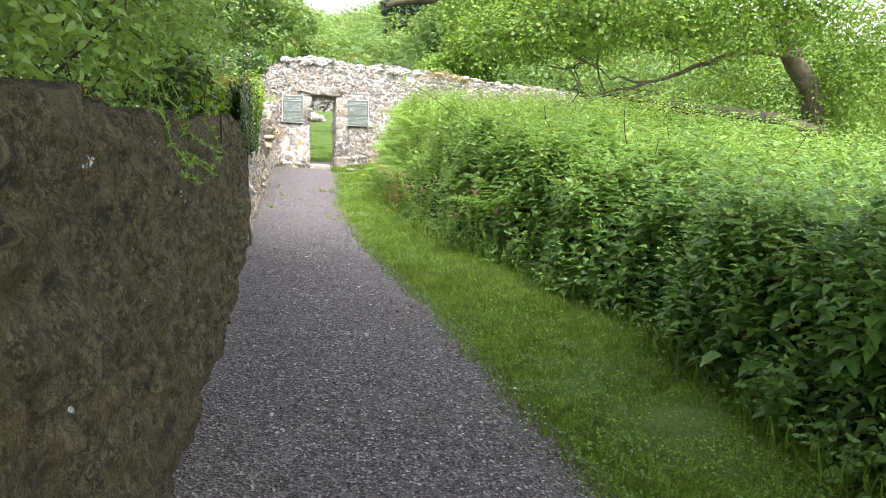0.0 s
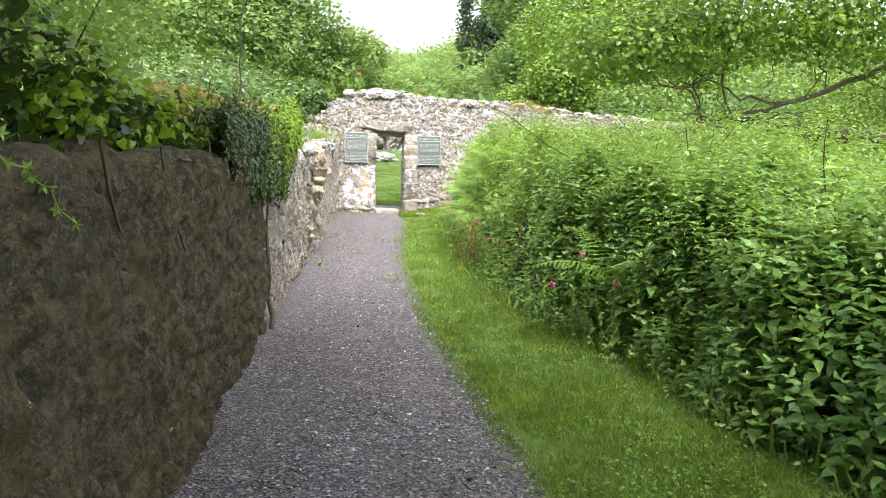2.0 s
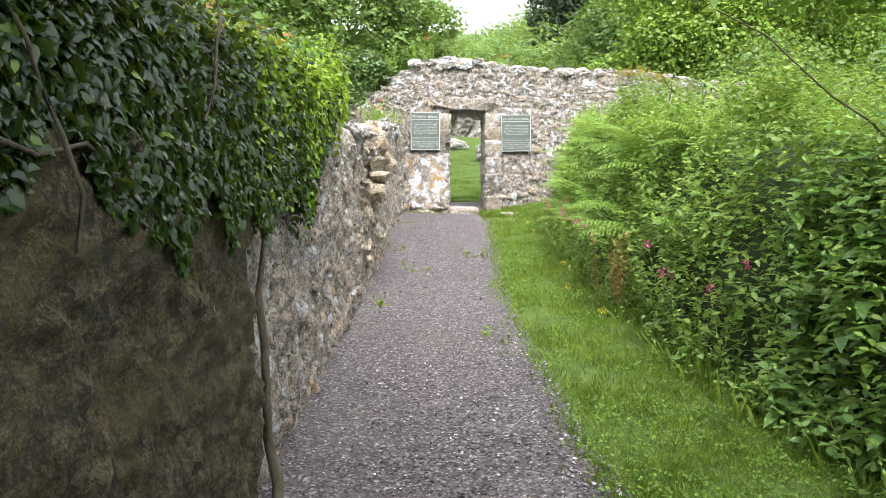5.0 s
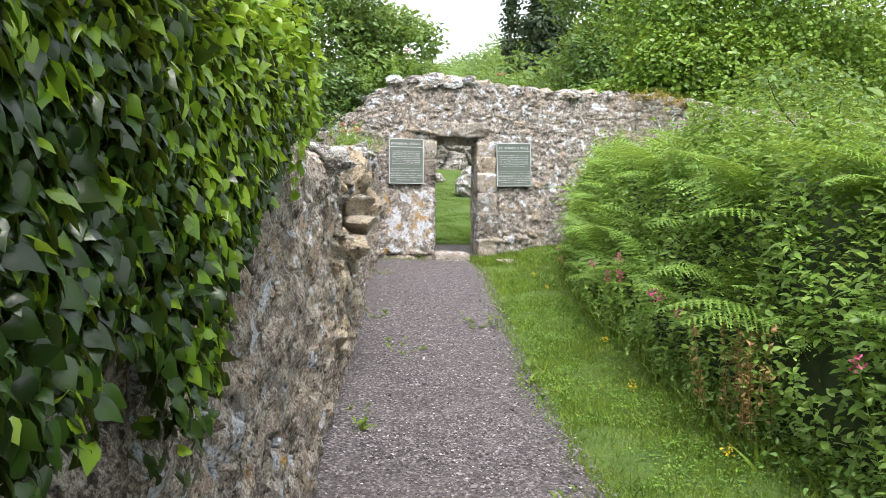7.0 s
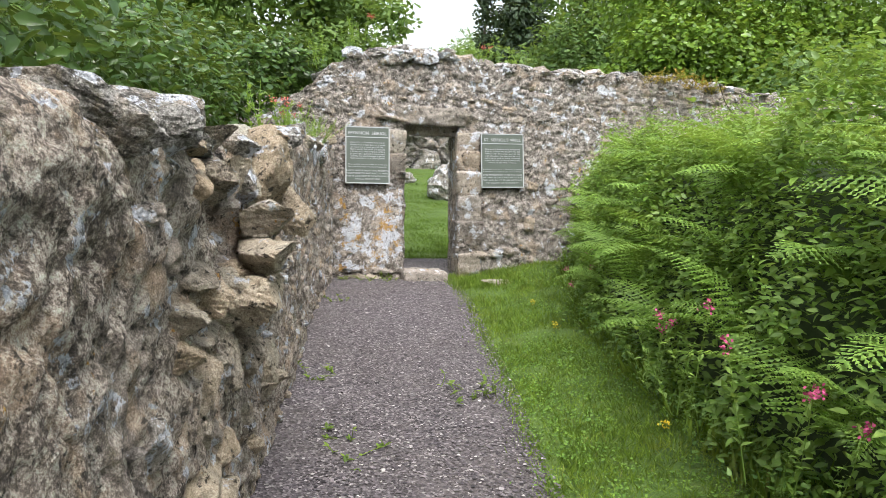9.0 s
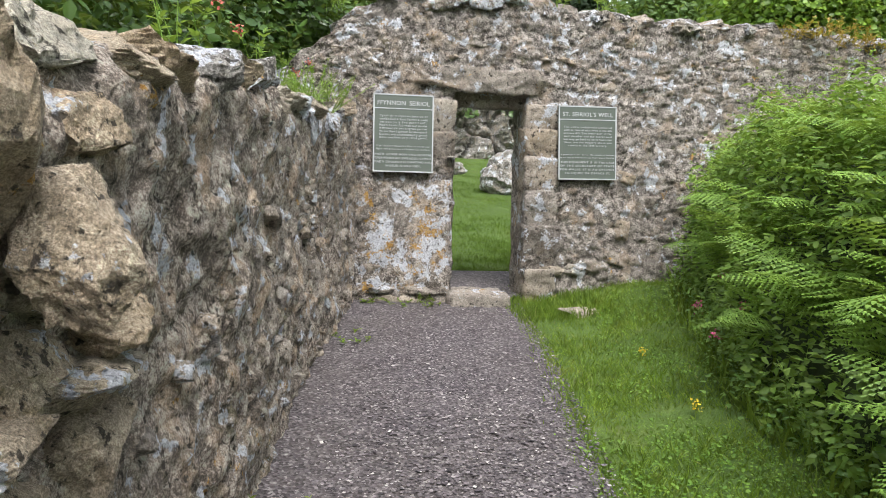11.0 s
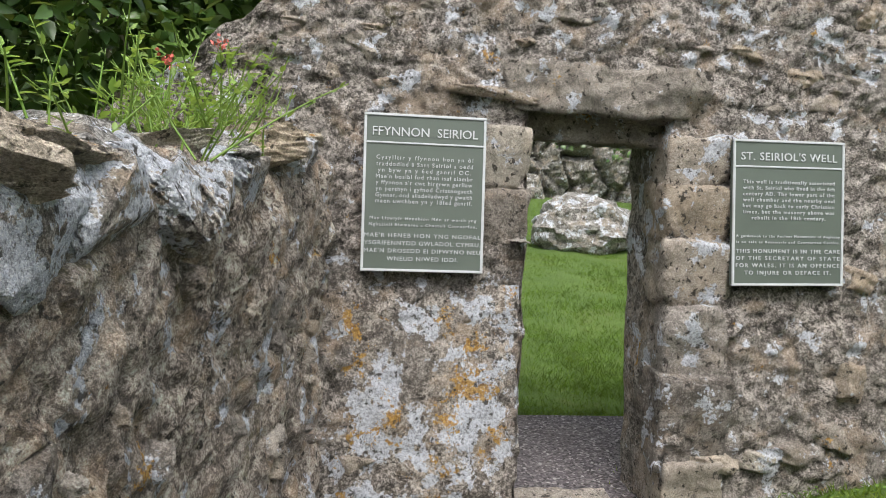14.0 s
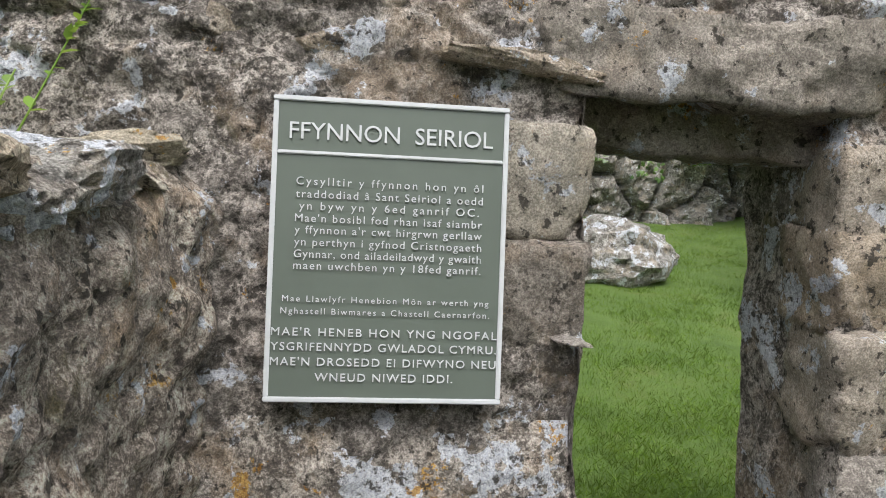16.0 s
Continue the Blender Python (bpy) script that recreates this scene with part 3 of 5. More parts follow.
def lichen_pier():
    """The pier beside the doorway: a skin of render thick with white and orange lichen."""
    v, f = [], []
    n, m = 60, 80
    for k in range(m + 1):
        for i in range(n + 1):
            x, z = -0.78 + 0.75 * i / n, 0.0 + 0.94 * k / m
            e = min(1, 9 * min(i / n, 1 - i / n, k / m + 0.02, 1 - k / m))
            v.append((x, float(face_y(x, z)) - 0.012 * e - 0.014 * fbm(x, z, 9, 6, 4) * e + 0.014 * (1 - e), z))
    for k in range(m):
        for i in range(n):
            f.append((k * (n + 1) + i, k * (n + 1) + i + 1, (k + 1) * (n + 1) + i + 1, (k + 1) * (n + 1) + i))
    part("render_skin", mesh("render_skin", v, f, M_PIER, True), WALL_FAR, "pier face crusted with white and orange lichen")


lichen_pier()

step_stone = tagged(new("doorstep", rough_block((0.5, 0.42, 0.15), 5, M_PALE, 0.018)), "worn pale stone doorstep below the doorway", "step")
step_stone.matrix_world = Matrix.LocRotScale((0.2, -0.06, -0.06), Euler((0.0, 0.02, 0.04)), (1, 1, 1))
flat_stone = tagged(new("flat_stone", STONES[5].copy()), "flat grey stone sunk in the grass", "stone")
flat_stone.matrix_world = Matrix.LocRotScale((0.98, -0.62, -0.03), Euler((0.02, 0.05, 0.1)), (0.42, 0.22, 0.06))


# ---- the side wall ----
def top_side(y):
    return np.interp(y, [-24, -17, -15.4, -12, -9, -7, -6, -5.2, -4.5, -3.1, -2, -1.1, -0.5, 0], [1.75, 1.58, 1.45, 1.38, 1.37, 1.32, 1.27, 1.27, 1.33, 1.37, 1.36, 1.4, 1.44, 1.46])


def side_out(y):
    """How far the face stands proud of its line: the nearer length ends in a ragged joint."""
    return 0.06 * (1 - step01(-10.35, -10.2, y)) + 0.02 * np.sin(y * 1.3)


def side_wall():
    ys = np.concatenate([np.arange(-21, -14, 0.04), np.arange(-14, -10.2, 0.022), np.arange(-10.2, 0.02, 0.019)])
    rows = 92
    V, F = [], []
    for y in ys:
        x0, t, b = float(along(WALL_LINE, y)), float(top_side(y)) + 0.05 * fbm(0, y, 1, 4, 3), float(floor_z(y)) - 0.12
        hole = math.exp(-((y + 5.75) / 0.16) ** 2)
        joint = math.exp(-((y + 10.22) / 0.035) ** 2)
        for k in range(rows + 1):
            z = b + (t - b) * k / rows
            d = 0.035 * fbm(x0, y, z, 2.2, 3) + 0.010 * fbm(y, z, 4, 9, 3) + 0.010 * fbm(y, z * 0.6, 8, 26, 2)
            dist, pts = noise.voronoi((0.2, y * 7 + 0.3 * fbm(y, z, 2, 6, 2), z * 9))
            d += 0.010 * min(1, (dist[1] - dist[0]) * 3) + 0.006 * noise.cell(pts[0] * 9.7) - 0.008
            dist, pts = noise.voronoi((0.6, y * 15 + 0.4 * fbm(y, z, 5, 14, 2), z * 17))
            d += 0.009 * noise.cell(pts[0] * 7.7) - 0.008 * (1 - min(1, (dist[1] - dist[0]) * 4))
            if y < -10.22:
                d += 0.024 * fbm(y, z * 0.8, 4, 10, 3) + 0.012 * abs(fbm(y, z * 0.7, 6, 19, 2))
            d += float(side_out(y)) - 0.09 * joint * (1 if z < 1.1 else 0.3)
            d -= 0.3 * hole * math.exp(-((z - 0.98) / 0.09) ** 2)
            d -= 0.05 * max(0, (z - t + 0.12) / 0.12) ** 2
            V.append((x0 + d - 0.03, y, z))
    w = rows + 1
    for i in range(len(ys) - 1):
        for k in range(rows):
            F.append((i * w + k, (i + 1) * w + k, (i + 1) * w + k + 1, i * w + k + 1))
    base = len(V)
    for i, y in enumerate(ys):
        x0 = float(along(WALL_LINE, y))
        t = float(top_side(y))
        V += [(x0 - 0.22, y, t + 0.03), (x0 - 0.48, y, t - 0.04), (x0 - 0.5, y, 0.3)]
    for i in range(len(ys) - 1):
        a, b = i * w + rows, (i + 1) * w + rows
        p, q = base + 3 * i, base + 3 * (i + 1)
        F += [(a, b, q, p), (p, q, q + 1, p + 1), (p + 1, q + 1, q + 2, p + 2)]
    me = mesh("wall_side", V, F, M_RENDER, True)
    # Nearer length: a browner render whose colour also carries overhead shade.
    me.materials.append(M_EARTHY_SHADED)
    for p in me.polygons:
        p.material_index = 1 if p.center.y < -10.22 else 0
    return tagged(new("wall_side", me), "long old wall of rubble and crumbling lime render beside the lane", "wall", kind="structure")


WALL_SIDE = side_wall()


def side_stones():
    rng = random.Random(11)
    # the tumbled length, where the render has gone
    z, rows = 0.02, 0
    while z < 1.4:
        h = rng.uniform(0.07, 0.17)
        y = -6.5 + rng.uniform(0, 0.2)
        while y < -4.75:
            w = rng.uniform(0.09, 0.36)
            yc, zc = y + w / 2, z + h / 2
            hole = abs(yc + 5.75) < 0.2 and abs(zc - 0.98) < 0.1
            if zc < top_side(yc) - 0.02 and not hole and rng.random() < (0.85 if z > 0.45 else 0.45):
                x0 = float(along(WALL_LINE, yc)) + float(side_out(yc))
                put("stone", rng.choice(CRAGS), WALL_SIDE, (x0 - 0.075 + rng.uniform(-0.02, 0.025), yc, zc), (0.19, w * 1.08, h * 1.12), (rng.uniform(-0.15, 0.15), rng.uniform(-0.15, 0.15), rng.uniform(-0.12, 0.12)))
            y += w
        z += h * 0.97
    # coping
    y = -6.9
    while y < -0.1:
        w = rng.uniform(0.14, 0.34)
        x0 = float(along(WALL_LINE, y))
        put("stone", rng.choice(CRAGS + ROCKS), WALL_SIDE, (x0 - 0.17 + rng.uniform(-0.05, 0.04), y + w / 2, float(top_side(y)) - 0.0), (0.36, w * 1.1, rng.uniform(0.09, 0.17)), (rng.uniform(-0.2, 0.2), rng.uniform(-0.2, 0.2), rng.uniform(-0.3, 0.3)))
        y += w
    # upright coping stones that stand out
    for k, (pool, at, size, turn) in enumerate(((CRAGS, (-1.46, -5.18, 1.16), (0.21, 0.30, 0.40), (0.35, 0.1, 0.3)), (WHITES, (-1.60, -5.45, 1.17), (0.26, 0.34, 0.27), (0.2, 0.1, 0.2)),
                                               (CRAGS, (-1.42, -5.50, 1.02), (0.2, 0.28, 0.13), (0.05, 0, 0.1)), (CRAGS, (-1.33, -5.13, 1.01), (0.15, 0.2, 0.19), (0.1, 0, 0.4)),
                                               (CRAGS, (-1.43, -5.62, 0.89), (0.22, 0.5, 0.12), (0.03, 0, 0.08)), (CRAGS, (-1.46, -5.80, 0.75), (0.22, 0.36, 0.17), (-0.08, 0, 0.1)))):
        put("stone", pool[(3 * k + 1) % len(pool)], WALL_SIDE, at, size, turn)
    for y, z, s in ((-2.25, 1.34, (0.3, 0.34, 0.16)), (-1.55, 1.34, (0.26, 0.3, 0.18)), (-1.15, 1.36, (0.2, 0.2, 0.16)), (-0.55, 1.42, (0.26, 0.26, 0.12))):
        put("stone", rng.choice(WHITES), WALL_SIDE, (float(along(WALL_LINE, y)) - 0.15, y, z), s, (0.15, 0.2, rng.uniform(-0.5, 0.5)))
    for y, h in ((-1.95, 0.3), (-1.72, 0.26), (-1.45, 0.3), (-1.28, 0.24), (-1.05, 0.2)):
        put("coping_slab", rng.choice(WHITES), WALL_SIDE, (float(along(WALL_LINE, y)) - 0.065, y, 1.33 - h / 2 + 0.1), (0.1, 0.34, h * 0.75), (0.1, rng.uniform(-0.1, 0.1), rng.uniform(-0.2, 0.2)), "white-lichened slab on edge")
    # stones showing through the render
    for n in range(170):
        y = -0.2 - 9.6 * rng.random() ** 1.3
        z = float(floor_z(y)) + rng.uniform(0.03, 1.25)
        s = rng.uniform(0.03, 0.1)
        x0 = float(along(WALL_LINE, y)) + float(side_out(y))
        put("stone", rng.choice(STONES), WALL_SIDE, (x0 - 0.05, y, z), (0.1, s * rng.uniform(0.8, 1.6), s), (rng.uniform(0, 3), rng.uniform(-0.1, 0.1), rng.uniform(-0.1, 0.1)))


side_stones()


# ---- notice boards ----
def notice(name, label, corners, title, lines):
    """A cast plate with a raised white rim, a rule under the heading and raised white lettering."""
    tl, tr, bl = (Vector(c) for c in corners)
    w, h = (tr - tl).length, (bl - tl).length
    ux, uz = (tr - tl).normalized(), (tl - bl).normalized()
    uy = uz.cross(ux).normalized()
    board = thing(name, label, "sign", group="notices beside the doorway")
    board.matrix_world = Matrix.Translation(tl) @ Matrix((ux, uy, ux.cross(uy))).transposed().to_4x4()

    def slab(pname, x0, x1, z0, z1, y0, y1, mat, lab="", bev=0.003):
        bm = bmesh.new()
        bmesh.ops.create_cube(bm, size=1)
        for v in bm.verts:
            v.co = ((x0 + x1) / 2 + v.co.x * (x1 - x0), (y0 + y1) / 2 + v.co.y * (y1 - y0), (z0 + z1) / 2 + v.co.z * (z1 - z0))
        bmesh.ops.bevel(bm, geom=bm.edges[:], offset=bev, segments=2, affect="EDGES")
        me = bpy.data.meshes.new(pname)
        bm.to_mesh(me)
        bm.free()
        me.materials.append(mat)
        return part(pname, me, board, lab)
    slab("plate", 0, w, -h, 0, 0, 0.022, M_SIGN, "grey-green painted plate")
    e = 0.011
    slab("rim", 0, w, -e, 0, -0.005, 0.01, M_LETTER, "raised white rim", 0.002)
    slab("rim", 0, w, -h, -h + e, -0.005, 0.01, M_LETTER, "raised white rim", 0.002)
    slab("rim", 0.0005, e, -h + e, -e, -0.0045, 0.01, M_LETTER, "raised white rim", 0.002)
    slab("rim", w - e, w - 0.0005, -h + e, -e, -0.0045, 0.01, M_LETTER, "raised white rim", 0.002)
    slab("rule", e, w - e, -0.185 * h - 0.004, -0.185 * h + 0.004, -0.0042, 0.01, M_LETTER, "raised white rule", 0.002)
    for x in (0.12 * w, 0.88 * w):
        slab("bracket", x - 0.02, x + 0.02, -0.9 * h, -0.1 * h, 0.022, 0.1, M_BARK, "dark fixing behind the plate")

    def write(text, z, width, size):
        cu = bpy.data.curves.new("lettering", "FONT")
        cu.body, cu.align_x, cu.size, cu.extrude = text, "CENTER", size, 0.002
        cu.resolution_u = 3
        ob = new("lettering", cu)
        bpy.context.view_layer.update()
        cu.space_character = max(0.9, 1 + 0.75 * (width / max(ob.dimensions.x, 1e-4) - 1))
        bpy.context.view_layer.update()
        span = max(ob.dimensions.x, 1e-4)
        me = bpy.data.meshes.new_from_object(ob.evaluated_get(bpy.context.evaluated_depsgraph_get()))
        bpy.data.objects.remove(ob)
        me.name = "lettering"
        mid = (min(v.co.x for v in me.vertices) + max(v.co.x for v in me.vertices)) / 2
        for v in me.vertices:
            v.co = ((v.co.x - mid) * width / span, -v.co.z, v.co.y)
        me.materials.clear()
        me.materials.append(M_LETTER)
        put("lettering", me, board, (w / 2, -0.0015, z), (1, 1, 1), (0, 0, 0), "raised white lettering")
    write(title[0], -0.140 * h, title[1] * w, title[2])
    for text, z, width, size in lines:
        write(text, -z * h, width * w, size)


notice("notice_board", "grey-green cast notice with raised white Welsh lettering on the wall", ((-0.70, -0.005, 1.62), (-0.205, 0.012, 1.622), (-0.695, -0.06, 0.99)),
       ("FFYNNON  SEIRIOL", 0.86, 0.05),
       [("Cysylltir y ffynnon hon yn ôl", 0.290, 0.79, 0.0235), ("traddodiad â Sant Seiriol a oedd", 0.332, 0.79, 0.0235), ("yn byw yn y 6ed ganrif OC.", 0.371, 0.76, 0.0235),
        ("Mae'n bosibl fod rhan isaf siambr", 0.411, 0.79, 0.0235), ("y ffynnon a'r cwt hirgrwn gerllaw", 0.449, 0.79, 0.0235), ("yn perthyn i gyfnod Cristnogaeth", 0.489, 0.79, 0.0235),
        ("Gynnar, ond ailadeiladwyd y gwaith", 0.528, 0.79, 0.0235), ("maen uwchben yn y 18fed ganrif.", 0.566, 0.79, 0.0235),
        ("Mae Llawlyfr Henebion Môn ar werth yng", 0.672, 0.87, 0.018), ("Nghastell Biwmares a Chastell Caernarfon.", 0.712, 0.88, 0.018),
        ("MAE'R HENEB HON YNG NGOFAL", 0.783, 0.95, 0.0235), ("YSGRIFENNYDD GWLADOL CYMRU.", 0.831, 0.95, 0.0235), ("MAE'N DROSEDD EI DIFWYNO NEU", 0.880, 0.95, 0.0235), ("WNEUD NIWED IDDI.", 0.930, 0.58, 0.0235)])
notice("notice_board", "grey-green cast notice with raised white English lettering on the wall", ((0.86, 0.035, 1.595), (1.385, 0.07, 1.605), (0.855, -0.02, 0.972)),
       ("ST. SEIRIOL'S WELL", 0.86, 0.048),
       [("This well is traditionally associated", 0.300, 0.82, 0.0225), ("with St. Seiriol who lived in the 6th", 0.341, 0.82, 0.0225), ("century AD. The lower part of the", 0.382, 0.82, 0.0225),
        ("well chamber and the nearby oval", 0.423, 0.82, 0.0225), ("hut may go back to early Christian", 0.464, 0.82, 0.0225), ("times, but the masonry above was", 0.505, 0.82, 0.0225), ("rebuilt in the 18th century.", 0.546, 0.66, 0.0225),
        ("A guidebook to the Ancient Monuments of Anglesey", 0.668, 0.93, 0.0155), ("is on sale at Beaumaris and Caernarvon Castles.", 0.708, 0.93, 0.0155),
        ("THIS MONUMENT IS IN THE CARE", 0.775, 0.93, 0.0235), ("OF THE SECRETARY OF STATE", 0.823, 0.93, 0.0235), ("FOR WALES. IT IS AN OFFENCE", 0.872, 0.93, 0.0235), ("TO INJURE OR DEFACE IT.", 0.922, 0.78, 0.0235)])

# ---- beyond the doorway ----
def rock(name, at, size, turn, label, seed, material=None):
    bm = bmesh.new()
    bmesh.ops.create_icosphere(bm, subdivisions=4, radius=0.5)
    for v in bm.verts:
        p = v.co.copy()
        d = noise.fractal(p * 2.2 + Vector((seed, 0, 0)), 0.7, 2.0, 5)
        c = noise.cell(p * 3.1 + Vector((seed, 5, 0)))
        v.co = p * (1 + 0.28 * d + 0.06 * c)
    me = bpy.data.meshes.new(name)
    bm.to_mesh(me)
    bm.free()
    me.materials.append(material or M_ROCK)
    ob = tagged(new(name, me), label, "rock")
    ob.matrix_world = Matrix.LocRotScale(at, Euler(turn), size)
    return ob


rock("boulder", (2.42, 7.6, 0.78), (1.5, 1.15, 1.0), (0, 0, 0.2), "grey limestone boulder crusted with pale lichen on the lawn", 2)
rock("boulder", (1.35, 10.2, 0.85), (0.9, 0.6, 0.4), (0, 0, 0.4), "low pale boulder at the head of the lawn", 8)
rock("boulder", (3.55, 8.9, 0.68), (0.8, 0.6, 0.4), (0, 0, 0.9), "small mossy boulder in the grass", 5)


def cliff():
    V, F = [], []
    n, m = 260, 60
    for k in range(m + 1):
        for i in range(n + 1):
            x = -4 + 15 * i / n
            z = 0.2 + (2.9 + 0.3 * fbm(x, 0, 0, 0.7, 2)) * k / m
            y = 13.5 - 0.14 * (x - 1) + 0.25 * k / m
            dist, pts = noise.voronoi((x * 1.3 + 0.3 * fbm(x, 4, z, 1.2, 2), 0.2, z * 0.7))
            s = noise.cell(pts[0] * 9.7)
            y -= 0.4 * s - 0.3 * (1 - min(1, (dist[1] - dist[0]) * 6)) + 0.22 * fbm(x, 0, z, 0.9, 4) + 0.09 * fbm(x, 1, z, 5, 3)
            if k == m:
                y += 1.2
            V.append((x, y, z))
    for k in range(m):
        for i in range(n):
            F.append((k * (n + 1) + i, k * (n + 1) + i + 1, (k + 1) * (n + 1) + i + 1, (k + 1) * (n + 1) + i))
    return tagged(new("rock_face", mesh("rock_face", V, F, M_CLIFF)), "low limestone cliff with hanging ivy above the lawn", "rock", kind="structure")


cliff()


# ---- grass ----
def grass(name, n, xf, yf, size, label, lean=0.5, material=None):
    y = yf(n)
    x = xf(y)
    z = ground_z(x, y)
    nr = unit(np.stack([R.normal(size=n), R.normal(size=n), R.normal(0, 0.2, n)], -1))
    ax = np.stack([R.normal(0, lean, n), R.normal(0, lean, n), np.ones(n)], -1)
    s = size * (0.5 + R.random(n))
    me = spread(name, BLADE[0], BLADE[1], np.stack([x, y, z - 0.01], -1), ax, nr, s, material or M_GRASS)
    return tagged(new(name, me), label, "grass", kind="stuff")


def verge_x(y):
    a, b = along(EDGE_LINE, y), along(HEDGE_LINE, y)
    u = R.random(len(y))
    return a - 0.03 + 0.06 * R.normal(size=len(y)) * (u < 0.1) + (b - a + 0.35) * u


grass("verge_grass", 110000, verge_x, lambda n: -18.5 + 19 * R.random(n) ** 0.8, 0.052, "short bright green grass verge beside the lane", 0.7)
grass("verge_grass", 60000, verge_x, lambda n: -18.5 + 9 * R.random(n), 0.055, "bright green grass verge with clover beside the lane", 0.7)
grass("tall_grass", 3500, lambda y: along(HEDGE_LINE, y) - 0.12 + 0.35 * R.random(len(y)), lambda n: -18 + 18.2 * R.random(n), 0.15, "long grass at the foot of the hedge", 0.35)
grass("doorway_grass", 2600, lambda y: 0.42 + 0.75 * R.random(len(y)) ** 0.8, lambda n: -0.75 + 0.75 * R.random(n), 0.075, "tufts of long grass beside the doorstep", 0.4)
grass("lawn_grass", 130000, lambda y: -1.2 + (2.6 + 0.45 * y) * R.random(len(y)), lambda n: 1.3 + 11.4 * R.random(n) ** 1.6, 0.046, "mown lawn beyond the doorway", 0.8, M_LAWN)


def clover(n):
    """Small round leaves among the grass of the verge."""
    y = -18.5 + 18.7 * R.random(n)
    x = verge_x(y)
    keep = np.array([fbm(a, b, 3, 1.8, 3) for a, b in zip(x, y)]) > 0.0
    x, y = x[keep], y[keep]
    m = len(x)
    P = np.stack([x, y, ground_z(x, y) + 0.015 + 0.025 * R.random(m)], -1)
    me = spread("clover", BROAD[0], BROAD[1], P, np.stack([R.normal(size=m), R.normal(size=m), 0.3 * R.normal(size=m)], -1), np.stack([0.35 * R.normal(size=m), 0.35 * R.normal(size=m), np.ones(m)], -1), 0.010 + 0.012 * R.random(m), M_CLOVER)
    tagged(new("clover", me), "patches of clover and small round-leaved weeds in the verge", "clover", kind="stuff")


clover(40000)


def inner_path():
    V = [(x, y, float(floor_z(y)) + 0.035) for y in np.linspace(0.0, 1.3, 12) for x in np.linspace(-1.0, 2.2, 24)]
    F = [(i * 24 + k, i * 24 + k + 1, (i + 1) * 24 + k + 1, (i + 1) * 24 + k) for i in range(11) for k in range(23)]
    tagged(new("path_inner", mesh("path_inner", V, F, M_GRAVEL, True)), "dark gravel just inside the doorway", "path", kind="structure")


inner_path()


# ---- the hedge of nettles, bramble and bracken ----
def hedge_point(n, y0, y1, deep=0.3, power=1.0):
    """Places in the leafy skin of the hedge and the outward normal there."""
    y = y0 + (y1 - y0) * R.random(n) ** power
    u = R.random(n)
    h = hedge_top(y) * (1 + 0.10 * np.sin(y * 3.1) * np.sin(y * 1.17 + 2))
    front = u < 0.5
    s = np.where(front, u / 0.5, (u - 0.5) / 0.5)
    ang = s * 1.45
    d = np.where(front, 0.5 * (1 - np.cos(ang)), 0.44 + 3.6 * s ** 1.3)
    zz = np.where(front, h * np.sin(ang), h * (0.99 + 0.03 * np.sin(4 * s + y)))
    x = along(HEDGE_LINE, y) + d
    nx = np.where(front, -np.cos(ang), -0.15)
    nz = np.where(front, np.sin(ang) + 0.25, 1.0)
    N = unit(np.stack([nx, np.zeros(n), nz], -1))
    lump = np.array([fbm(a, b, c, 1.5, 3) for a, b, c in zip(x, y, zz)])
    P = np.stack([x, y, ground_z(x, y) + zz], -1)
    return P + N * (0.22 * lump - deep * R.random(n) ** 1.5)[:, None], N


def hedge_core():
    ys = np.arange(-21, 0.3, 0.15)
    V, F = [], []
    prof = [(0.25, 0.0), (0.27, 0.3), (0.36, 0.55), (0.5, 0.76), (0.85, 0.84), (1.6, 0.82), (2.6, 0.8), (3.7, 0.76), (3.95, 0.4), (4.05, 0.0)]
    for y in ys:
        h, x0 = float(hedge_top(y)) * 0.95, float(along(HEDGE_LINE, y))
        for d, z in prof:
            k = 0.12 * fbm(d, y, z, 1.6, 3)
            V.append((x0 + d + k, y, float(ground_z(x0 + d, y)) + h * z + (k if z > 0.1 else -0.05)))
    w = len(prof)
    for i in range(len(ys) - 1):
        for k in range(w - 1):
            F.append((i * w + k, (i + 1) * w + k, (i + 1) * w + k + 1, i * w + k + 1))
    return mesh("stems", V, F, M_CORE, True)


def leaves_on(name, tmpl, P, N, size, material, droop=0.5, spreading=0.8):
    n = len(P)
    ax = N * 0.35 + R.normal(0, spreading, (n, 3)) * np.array([1, 1, 0.4]) - np.array([0, 0, droop]) * R.random((n, 1))
    nr = N + R.normal(0, 0.45, (n, 3)) + np.array([0, 0, 0.5])
    return spread(name, tmpl[0], tmpl[1], P, ax, nr, size * (0.6 + 0.7 * R.random(n)), material)


bed = thing("nettle_bed", "dense bank of nettles and brambles along the verge", "undergrowth", (2, -10, 0), kind="stuff")
bed.location = (0, 0, 0)
# One solid dark sheet, not modelled stems; its colour is the shade between leaves.
part("stems", hedge_core(), bed, "dark inner sheet standing for the shade inside the bank")
